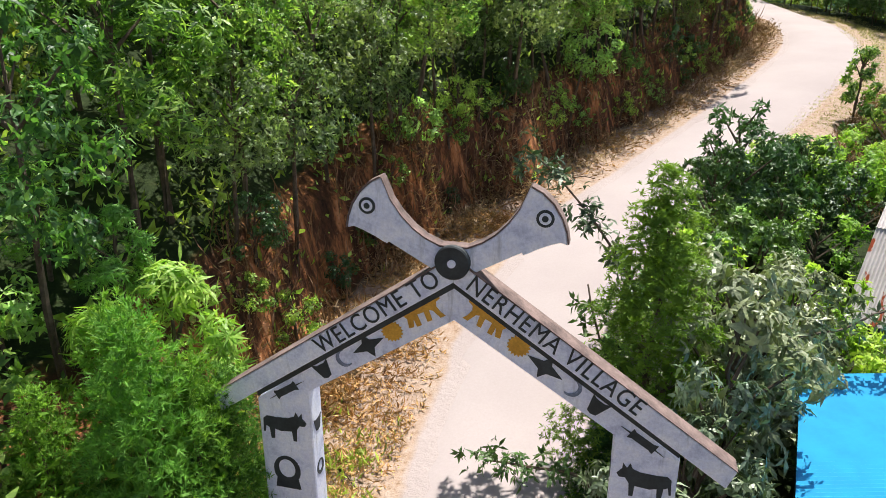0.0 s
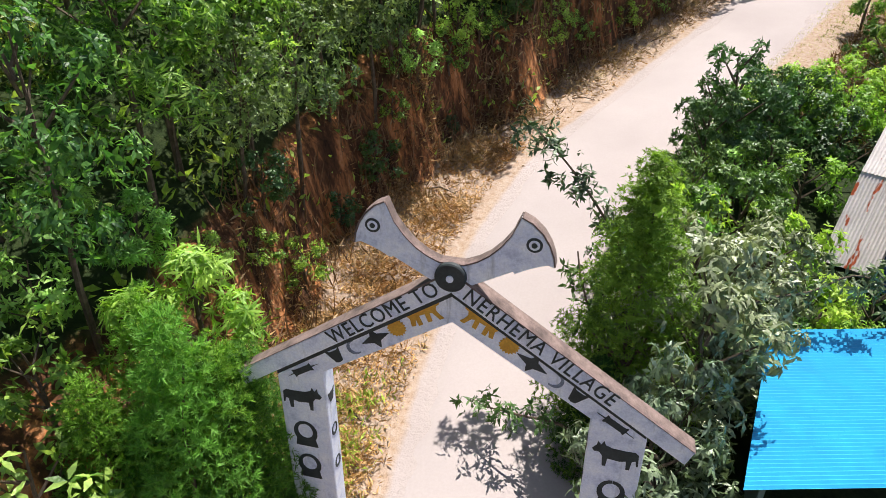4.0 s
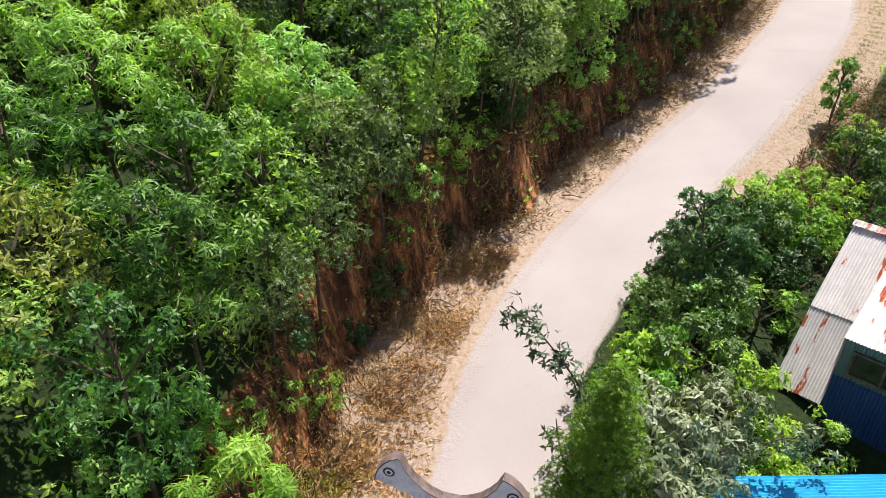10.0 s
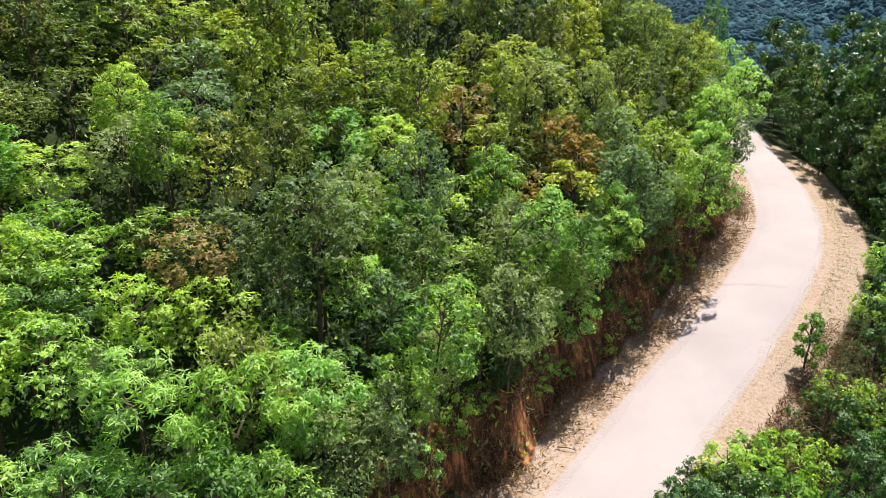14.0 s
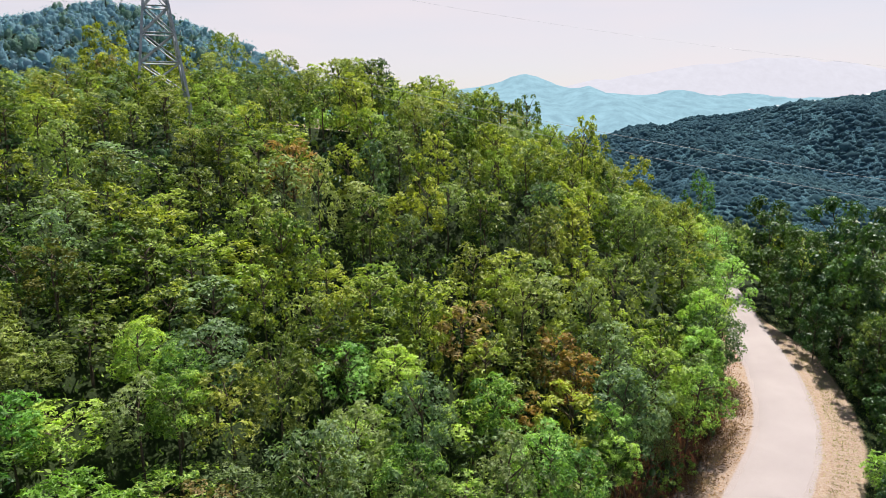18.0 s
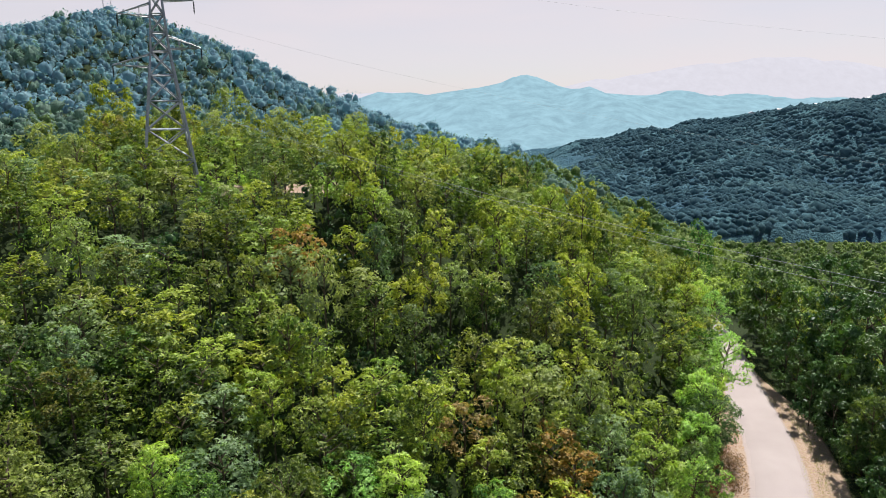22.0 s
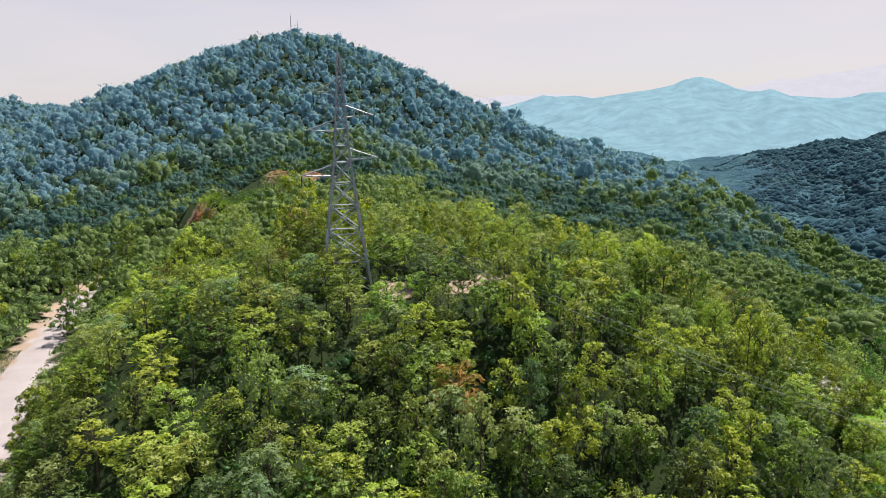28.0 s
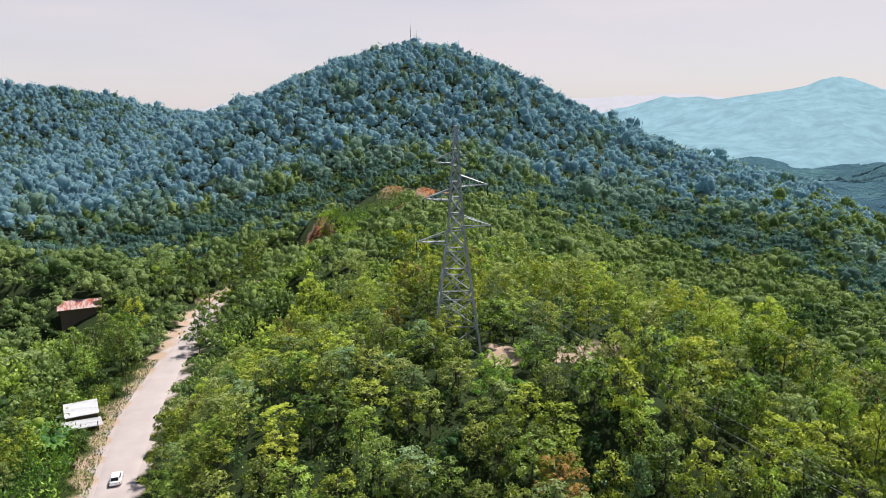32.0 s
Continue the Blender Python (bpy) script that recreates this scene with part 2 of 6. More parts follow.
M_ROAD = road_material()
def painted_concrete():
    """Old bluish whitewash, blotched, with dark rain streaks."""
    m, nt, p, out = nodes_of("blue_white_concrete")
    c = ramp(nt, tex_noise(nt, 2.6, 6, 0.7), [(0.3, (0.46, 0.50, 0.66)), (0.46, (0.72, 0.76, 0.90)), (0.66, (0.86, 0.88, 0.94))])
    g = tex_noise(nt, 22, 4, 0.7)
    c = mixc(nt, 0.3, c, ramp(nt, g, [(0.3, (0.5, 0.5, 0.52)), (0.7, (1.25, 1.25, 1.25))]), "MULTIPLY")
    rain = tex_noise(nt, 5.0, 5, 0.7, stretch=(1, 1, 0.16))
    c = mixc(nt, ramp(nt, rain, [(0.56, (0, 0, 0)), (0.74, (0.6, 0.6, 0.6))]), c, (0.18, 0.19, 0.23))
    nt.links.new(c, p.inputs["Base Color"])
    p.inputs["Roughness"].default_value = 0.8
    p.inputs["Specular IOR Level"].default_value = 0.25
    bump(nt, p, g, 0.25, 0.01)
    return m


M_CONC = painted_concrete()
M_STEEL = plain("galvanised_steel", (0.24, 0.27, 0.29), (0.42, 0.45, 0.47), 0.6, 0.5, 0.3, fine=10, bumps=0.05)
M_PAINT_DARK = plain("dark_green_black_paint", (0.012, 0.018, 0.02), (0.035, 0.045, 0.05), 3, 0.7, fine=30, bumps=0.1)
M_PAINT_GREY = plain("worn_blue_grey_paint", (0.10, 0.12, 0.17), (0.26, 0.30, 0.40), 8, 0.8, fine=30, bumps=0.1)
M_PAINT_OCHRE = plain("ochre_paint", (0.50, 0.25, 0.02), (0.66, 0.36, 0.04), 4, 0.7, fine=30, bumps=0.1)


def ground_material():
    """Leaf litter under the trees, darkened for the shade there, red earth where it is steep, pale sand on the verges,
    by the plan.
    """
    m, nt, p, out = nodes_of("ground_earth")
    coarse = tex_noise(nt, 0.5, 6, 0.65, world_pos=True)
    fine = tex_noise(nt, 5.0, 6, 0.7, world_pos=True)
    streak = tex_noise(nt, 1.6, 5, 0.7, world_pos=True, stretch=(1, 1, 0.12))
    # litter toned near black so that gaps between the trees read as shaded
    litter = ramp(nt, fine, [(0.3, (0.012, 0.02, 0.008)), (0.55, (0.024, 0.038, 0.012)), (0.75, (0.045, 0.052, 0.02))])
    # streaked earth; its dark and orange ends also paint shaded and sunlit patches
    earth = ramp(nt, streak, [(0.34, (0.025, 0.014, 0.009)), (0.5, (0.10, 0.045, 0.022)), (0.6, (0.38, 0.155, 0.06)), (0.72, (0.54, 0.29, 0.155))])
    sand = ramp(nt, fine, [(0.28, (0.17, 0.105, 0.06)), (0.42, (0.32, 0.225, 0.16)), (0.62, (0.39, 0.305, 0.25))])
    verge = nt.nodes.new("ShaderNodeAttribute")
    verge.attribute_name = "verge"
    bank = nt.nodes.new("ShaderNodeAttribute")
    bank.attribute_name = "bank"
    def edge(att):
        s = nt.nodes.new("ShaderNodeMath")
        s.operation = "MULTIPLY_ADD"
        s.inputs[1].default_value = 0.55
        s.inputs[2].default_value = -0.27
        nt.links.new(coarse, s.inputs[0])
        a = nt.nodes.new("ShaderNodeMath")
        a.operation = "ADD"
        nt.links.new(att.outputs["Fac"], a.inputs[0])
        nt.links.new(s.outputs[0], a.inputs[1])
        return ramp(nt, a.outputs[0], [(0.36, (0, 0, 0)), (0.64, (1, 1, 1))])
    dust = nt.nodes.new("ShaderNodeAttribute")
    dust.attribute_name = "dust"
    pale = ramp(nt, tex_noise(nt, 0.22, 5, 0.55, world_pos=True), [(0.3, (0.33, 0.28, 0.268)), (0.7, (0.385, 0.33, 0.318))])
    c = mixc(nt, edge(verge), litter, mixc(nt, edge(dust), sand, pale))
    c = mixc(nt, edge(bank), c, earth)
    nt.links.new(c, p.inputs["Base Color"])
    p.inputs["Roughness"].default_value = 0.95
    p.inputs["Specular IOR Level"].default_value = 0.15
    bump(nt, p, fine, 0.8, 0.08)
    return m


M_GROUND = ground_material()


# ---- mesh helpers ----
def mesh_np(name, verts, faces, mats, smooth=False, idx=None, attrs=()):
    """A mesh from arrays of vertices and equal-sided faces."""
    me = bpy.data.meshes.new(name)
    v = np.asarray(verts, np.float32).reshape(-1, 3)
    f = np.asarray(faces, np.int32)
    k = f.shape[1]
    me.vertices.add(len(v))
    me.vertices.foreach_set("co", v.ravel())
    me.loops.add(f.size)
    me.loops.foreach_set("vertex_index", f.ravel())
    me.polygons.add(len(f))
    me.polygons.foreach_set("loop_start", np.arange(0, f.size, k, dtype=np.int32))
    for m in (mats if isinstance(mats, (list, tuple)) else [mats]):
        me.materials.append(m)
    if idx is not None:
        me.polygons.foreach_set("material_index", np.asarray(idx, np.int32))
    if smooth:
        me.polygons.foreach_set("use_smooth", np.ones(len(f), bool))
    for an, av in attrs:
        at_ = me.attributes.new(an, "FLOAT", "POINT")
        at_.data.foreach_set("value", np.asarray(av, np.float32))
    me.update(calc_edges=True)
    return me


def part(name, bm, material, parent, label=""):
    """Link a bmesh as one mesh object under a thing or a part."""
    me = bpy.data.meshes.new(name)
    bm.to_mesh(me)
    bm.free()
    me.materials.append(material)
    ob = new(name, me)
    ob.parent = parent
    if label:
        tagged(ob, label)
    return ob


def thing(name, label, category, m=None, group="", kind=""):
    ob = new(name)
    ob.empty_display_size = 0.3
    if m is not None:
        ob.matrix_basis = m
    return tagged(ob, label, category, group, kind)


def box(bm, x0, x1, y0, y1, z0, z1, bevel=0.0):
    r = bmesh.ops.create_cube(bm, size=1)
    for v in r["verts"]:
        v.co = Vector((x0 + (v.co.x + 0.5) * (x1 - x0), y0 + (v.co.y + 0.5) * (y1 - y0), z0 + (v.co.z + 0.5) * (z1 - z0)))
    if bevel:
        es = list({e for v in r["verts"] for e in v.link_edges})
        bmesh.ops.bevel(bm, geom=es, offset=bevel, segments=2, affect="EDGES")
    return bm


def prism(bm, outline, y0, y1):
    """A slab: an outline in x and z, from y0 to y1 in depth."""
    a = [bm.verts.new((x, y0, z)) for x, z in outline]
    b = [bm.verts.new((x, y1, z)) for x, z in outline]
    bm.faces.new(a)
    bm.faces.new(b[::-1])
    n = len(a)
    for i in range(n):
        bm.faces.new((a[i], b[i], b[(i + 1) % n], a[(i + 1) % n]))
    bmesh.ops.recalc_face_normals(bm, faces=bm.faces[:])
    return bm


def rod(bm, a, b, r0, r1=None, n=6):
    """A round bar from a to b."""
    a, b = Vector(a), Vector(b)
    r1 = r0 if r1 is None else r1
    q = (b - a).to_track_quat("Z", "Y")
    ra = [bm.verts.new(a + q @ Vector((r0 * math.cos(k * math.tau / n), r0 * math.sin(k * math.tau / n), 0))) for k in range(n)]
    rb = [bm.verts.new(b + q @ Vector((r1 * math.cos(k * math.tau / n), r1 * math.sin(k * math.tau / n), 0))) for k in range(n)]
    for k in range(n):
        bm.faces.new((ra[k], ra[(k + 1) % n], rb[(k + 1) % n], rb[k]))
    bm.faces.new(ra[::-1])
    bm.faces.new(rb)
    return bm


# ---- the plan: road lines and ground height ----
def glide(points, step=0.7):
    """Points along a smooth line through the given ones (Catmull-Rom)."""
    p = np.array(points, float)
    p = np.vstack([2 * p[0] - p[1], p, 2 * p[-1] - p[-2]])
    out = []
    for i in range(1, len(p) - 2):
        n = max(2, int(np.linalg.norm(p[i + 1, :2] - p[i, :2]) / step))
        t = np.linspace(0, 1, n, endpoint=False)[:, None]
        a, b, c, d = p[i - 1], p[i], p[i + 1], p[i + 2]
        out.append(0.5 * (2 * b + (c - a) * t + (2 * a - 5 * b + 4 * c - d) * t * t + (3 * b - a - 3 * c + d) * t ** 3))
    return np.vstack(out + [p[-2:-1]])


# x, y, z and half width
ROAD = glide([(-3, -25, -4.6, 2.1), (-0.5, 0, -3.0, 2.1), (1.25, 12, -1.75, 2.1), (2.1, 16, -1.25, 2.0), (3.1, 20, -0.45, 1.9), (6.2, 25.5, 0.45, 2.2),
              (11.6, 32.5, 1.4, 2.3), (18.2, 40, 3.1, 2.3), (24.2, 47.5, 4.65, 2.3), (28.0, 54, 5.75, 2.2), (30.6, 62, 6.65, 2.1),
              (32.2, 70, 7.2, 2.0), (34.2, 79, 7.85, 1.7), (35.8, 87, 8.4, 1.6), (36.6, 95, 8.8, 1.6), (35, 106, 9.4, 1.6), (29, 120, 10, 1.6)])
VALLEY = glide([(-50, 32, 8, 2.6), (-60, 45, 8, 2.6), (-68, 55, 8, 2.7), (-74.3, 62.7, 8, 2.8), (-87.5, 79.5, 8, 3.2), (-97.3, 94.6, 8, 2.9), (-107.6, 112, 8, 2.5), (-115, 125.5, 7.6, 2.2),
                (-122, 136, 7.5, 2.1), (-124, 150, 9, 2.1), (-114, 165, 12, 2.1)], 1.2)
PEAK = (-208.0, 450.0)
# bare red earth, raised on mounds to fit the camera's view over the trees: x, y, radius, height
SLIPS = [(-24.6, 77.5, 2.1, 0.9), (-16.4, 82.0, 2.5, 0.9), (-12.6, 82.5, 2.1, 0.8), (-115, 178, 3.6, 5.5), (-107, 210, 4.6, 4.4), (-93, 213, 3.6, 4.4), (-96, 196, 2.4, 3)]


def smooth(a, b, x):
    t = np.clip((x - a) / (b - a), 0, 1)
    return t * t * (3 - 2 * t)


def nearest(line, x, y):
    """For each place: distance to the line, signed side (left plus), and the line's z and half width there."""
    x, y = np.asarray(x, float), np.asarray(y, float)
    dist, side, z, hw = (np.empty(x.shape) for _ in range(4))
    flat = [q.ravel() for q in (dist, side, z, hw)]
    xf, yf = x.ravel(), y.ravel()
    d = np.gradient(line[:, :2], axis=0)
    for s in range(0, len(xf), 20000):
        e = slice(s, s + 20000)
        dx, dy = xf[e, None] - line[None, :, 0], yf[e, None] - line[None, :, 1]
        q = dx * dx + dy * dy
        i = q.argmin(1)
        k = np.arange(len(i))
        flat[0][e] = np.sqrt(q[k, i])
        flat[1][e] = np.sign(d[i, 0] * dy[k, i] - d[i, 1] * dx[k, i])
        flat[2][e], flat[3][e] = line[i, 2], line[i, 3]
    return [f.reshape(x.shape) for f in flat]


def wobble(x, y, s, seed):
    """Cheap smooth unevenness, about -1 to 1."""
    r = np.random.RandomState(seed)
    v = 0
    for k in range(7):
        a, ph, f = r.rand() * math.tau, r.rand() * math.tau, s * (0.6 + 1.3 * r.rand())
        v = v + np.sin((x * math.cos(a) + y * math.sin(a)) * f + ph)
    return v / 3.2


def ground_z(x, y, full=False):
    x, y = np.asarray(x, float), np.asarray(y, float)
    dist, side, zr, hw = nearest(ROAD, x, y)
    d = dist - hw
    left = side > 0
    wv = np.interp(y, [5, 16, 24, 32, 60, 90], [4.6, 4.3, 3.6, 2.8, 2.8, 2.2]) + 0.5 * wobble(x, y, 0.55, 3) + 0.3 * wobble(x, y, 1.7, 4)
    s = np.maximum(0, d - wv)
    rise = 3.3 + 0.5 * wobble(x, y, 0.35, 5)
    bank = rise * smooth(0, 1.3, s)
    climb = 0.56 * np.maximum(0, s - 1.3)
    cap = 10 + 18 * smooth(-85, -36, x) - 6 * smooth(0, 30, x) - zr - 3.3
    climb = -np.logaddexp(-climb / 2.5, -np.maximum(cap, 3) / 2.5) * 2.5 + 0.0
    hill = zr + 0.03 * np.maximum(0, d) + bank + np.maximum(climb, 0) + 0.5 * wobble(x, y, 0.16, 8) * smooth(4, 14, s)
    low = zr - 0.10 * np.clip(d - 1.0, 0, 25) + 0.25 * wobble(x, y, 0.3, 9) * smooth(1, 4, d)
    near = np.where(d <= 0, zr, np.where(left, hill, low))
    r = np.hypot(x - PEAK[0], y - PEAK[1])
    along = np.clip((y - 78) / (PEAK[1] - 78), 0, 1)
    off = (x + 30 - along * (PEAK[0] + 30))
    far = 5 + 88 * np.exp(-(r / 150) ** 1.8) + 2.0 * wobble(x, y, 0.03, 11)
    far = far + 19 * np.exp(-(off / 62) ** 2) * (1 - smooth(0.35, 0.8, along))
    far = far + 64 * np.exp(-(((x + 570) / 130) ** 2 + ((y - 400) / 150) ** 2)) + 24 * np.exp(-(((x + 420) / 160) ** 2 + ((y - 560) / 150) ** 2))
    z = near + (far - near) * smooth(86, 140, y + 0.15 * x)
    z = z - 0.42 * (np.logaddexp(0, (x - 60 + 30 * smooth(120, 230, y)) / 8) * 8) * smooth(40, 90, y + x * 0.3)
    west = 8 - 3 * smooth(-80, -140, x) + 1.0 * wobble(x, y, 0.05, 4)
    z = np.where(y < 140, z + (west - z) * smooth(-52, -86, x) * (1 - smooth(100, 140, y)), z)
    for sx, sy, sr, sh in SLIPS:
        z = z + sh * np.exp(-(np.hypot((x - sx) * 0.7, y - sy - sr) / (sr * 1.35)) ** 4) * (1 + 0.25 * wobble(x, y, 1.2, 14))
    dv, sv, zv, hv = nearest(VALLEY, x, y)
    z = zv + (z - zv) * smooth(1.0, 16.0, dv - hv)
    z = z - (z + 60) * smooth(470, 640, y) * smooth(-260, -110, x)
    z = np.maximum(z, -62 + 3 * wobble(x, y, 0.01, 2))
    if full:
        wide = 3.6 * smooth(27, 34, y) * (1 - smooth(66, 80, y))
        verge = np.where(left, 1 - smooth(-0.6, 0.6, d - wv), 1 - smooth(-0.1 + wide * 0.7, 0.5 + wide, d))
        verge = np.maximum(verge, np.where(sv > 0, 1 - smooth(1.6, 4.2, dv - hv + 0.6 * wobble(x, y, 0.6, 16)), 1 - smooth(0.2, 0.8, dv - hv)))
        cut = np.where(left & (y < 100), smooth(-0.3, 0.4, d - wv) * (1 - smooth(1.5, 3.0, d - wv)), 0)
        for sx, sy, sr, sh in SLIPS:
            bare = 1 - smooth(sr * 0.7, sr * 1.5, np.hypot(x - sx, y - sy) + 0.35 * sr * wobble(x, y, 0.9, 15))
            cut, verge = np.maximum(cut, (0.12 if sy < 100 else 0.9) * bare), np.maximum(verge, bare)
        return z, np.clip(verge, 0, 1), cut, d, left, wv, np.where(sv > 0, dv - hv - np.where(y < 92, 5.0, 0.6), dv - hv)
    return z


def spread(x, y):
    """How much farther off the country beyond the knoll lies than its plan, growing away from the knoll to the north-west."""
    x, y = np.asarray(x, float), np.asarray(y, float)
    r, az = np.hypot(x, y), np.degrees(np.arctan2(x, y))
    start = np.interp(az, [-60, -47, -36], [56, 62, 96])
    return 1 + 0.32 * smooth(0, 34, r - start) * (1 - smooth(-4, 12, az)) * smooth(-100, -75, az)


SPREAD_Z = 55.0


def place(x, y, z):
    """A plan point in the world, and the scale of what stands there."""
    k = spread(x, y)
    return np.asarray(x, float) * k, np.asarray(y, float) * k, SPREAD_Z + (np.asarray(z, float) - SPREAD_Z) * k, k


def placed(x, y, z, turn=0.0):
    px, py, pz, k = (float(v) for v in place(x, y, z))
    return pose(px, py, pz, 0, 0, turn) @ Matrix.Scale(k, 4)


def gz(x, y):
    return float(ground_z(np.array([x]), np.array([y]))[0])


def axis(stops):
    out = []
    for a, b, step in stops:
        out.append(np.arange(a, b, step))
    return np.concatenate(out + [np.array([stops[-1][1]])])


GX = axis([(-4500, -900, 300), (-900, -200, 14), (-200, -40, 4), (-40, -12, 1.2), (-12, 42, 0.5), (42, 70, 1.5), (70, 250, 9), (250, 900, 50), (900, 4500, 300)])
GY = axis([(-1500, -40, 150), (-40, 6, 3), (6, 90, 0.55), (90, 200, 4), (200, 900, 14), (900, 4800, 300)])
gx, gy = np.meshgrid(GX, GY)
gzv, verge_v, bank_v, road_v, _, _, _ = ground_z(gx, gy, True)
dv_, _, _, hv_ = nearest(VALLEY, gx, gy)
dust_v = 1 - np.minimum(smooth(-0.1, 0.75, road_v), smooth(0.0, 1.0, dv_ - hv_))
nx, ny = len(GX), len(GY)
ii = (np.arange(ny - 1)[:, None] * nx + np.arange(nx - 1)[None, :]).ravel()
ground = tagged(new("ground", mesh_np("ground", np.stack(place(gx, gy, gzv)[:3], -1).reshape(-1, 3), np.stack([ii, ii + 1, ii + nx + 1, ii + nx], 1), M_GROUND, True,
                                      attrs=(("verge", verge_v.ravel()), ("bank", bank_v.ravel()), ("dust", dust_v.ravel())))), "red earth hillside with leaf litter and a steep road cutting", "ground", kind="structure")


def road_strip(name, line, lift, label):
    d = np.gradient(line[:, :2], axis=0)
    d /= np.linalg.norm(d, axis=1)[:, None]
    nrm = np.stack([-d[:, 1], d[:, 0]], 1)
    cols = np.linspace(-1, 1, 9)
    ragged = 0.12 * wobble(line[:, 0], line[:, 1], 0.6, 21), 0.12 * wobble(line[:, 0], line[:, 1], 0.6, 22)
    v = []
    for c in cols:
        w = line[:, 3] * c + (ragged[0] * (c > 0.9) + ragged[1] * (c < -0.9))
        v.append(np.stack([line[:, 0] + nrm[:, 0] * w, line[:, 1] + nrm[:, 1] * w, line[:, 2] + lift + 0.05 * (1 - c * c) - (0.12 if abs(c) > 0.9 else 0)], 1))
    v = np.stack(v, 1)
    v = np.stack(place(v[..., 0], v[..., 1], v[..., 2])[:3], -1)
    n, k = len(line), len(cols)
    i = (np.arange(n - 1)[:, None] * k + np.arange(k - 1)[None, :]).ravel()
    return tagged(new(name, mesh_np(name, v.reshape(-1, 3), np.stack([i, i + k, i + k + 1, i + 1], 1), M_ROAD, True)), label, "road", kind="structure")


road_strip("road", ROAD, 0.06, "pale dusty village road winding uphill past the gate")
road_strip("valley_road", VALLEY, 0.06, "pale dusty road through the valley below the knoll")

# ---- plants ----
def unit(v):
    return v / np.maximum(np.linalg.norm(v, axis=-1, keepdims=True), 1e-9)


def leaf_quads(base, way, up, length, width, fold=0.25):
    """Folded lance-shaped leaves, four corners each."""
    side = unit(np.cross(way, up))
    nrm = np.cross(side, way)
    L, W = np.asarray(length)[:, None], np.asarray(width)[:, None]
    mid = base + way * L * 0.42
    a = mid + side * W * 0.5 + nrm * W * fold
    b = mid - side * W * 0.5 + nrm * W * fold
    tip = base + way * L - nrm * L * 0.12
    v = np.stack([base, a, tip, b], 1)
    return v.reshape(-1, 3)


def oval_quads(base, way, up, length, width, fold=0.2):
    """Oval leaves with a bend, six corners each."""
    side = unit(np.cross(way, up))
    nrm = np.cross(side, way)
    L, W = np.asarray(length)[:, None], np.asarray(width)[:, None]
    rows = []
    for t, w, dip in ((0.0, 0.18, 0.0), (0.45, 1.0, 0.03), (1.0, 0.1, -0.16)):
        c = base + way * L * t + nrm * L * dip
        rows += [c + side * W * 0.5 * w, c - side * W * 0.5 * w]
    return np.stack(rows, 1).reshape(-1, 3)


def quads(n):
    return np.arange(n * 4).reshape(n, 4)


def leaf_faces(v, oval):
    if not oval:
        return quads(len(v) // 4)
    k = np.arange(len(v) // 6)[:, None] * 6
    return np.stack([k + np.array([[0, 1, 3, 2]]), k + np.array([[2, 3, 5, 4]])], 1).reshape(-1, 4)


def domes(g, clumps, fill, rings=2, seg=5):
    """Uneven closed leafy masses, one for each clump: vertices and four-sided faces."""
    vs, fs, base = [], [], 0
    th = np.linspace(0.06, 2.35, rings + 1)
    k = (np.arange(rings)[:, None] * seg + np.arange(seg)[None, :]).ravel()
    k2 = (np.arange(rings)[:, None] * seg + (np.arange(seg)[None, :] + 1) % seg).ravel()
    for x, y, z, r in clumps:
        ph = np.arange(seg) / seg * math.tau + g.rand() * 6
        P = np.stack([np.sin(th)[:, None] * np.cos(ph), np.sin(th)[:, None] * np.sin(ph), np.cos(th)[:, None] * np.ones(seg)], -1)
        P = np.array([x, y, z]) + P * r * fill * (0.62 + 0.76 * g.rand(rings + 1, seg, 1)) * np.array([1, 1, 0.9])
        P[0] = P[0].mean(0) + (P[0] - P[0].mean(0)) * 0.2
        vs.append(P.reshape(-1, 3))
        fs.append(np.stack([k, k + seg, k2 + seg, k2], 1) + base)
        base += (rings + 1) * seg
    return np.vstack(vs), np.vstack(fs)


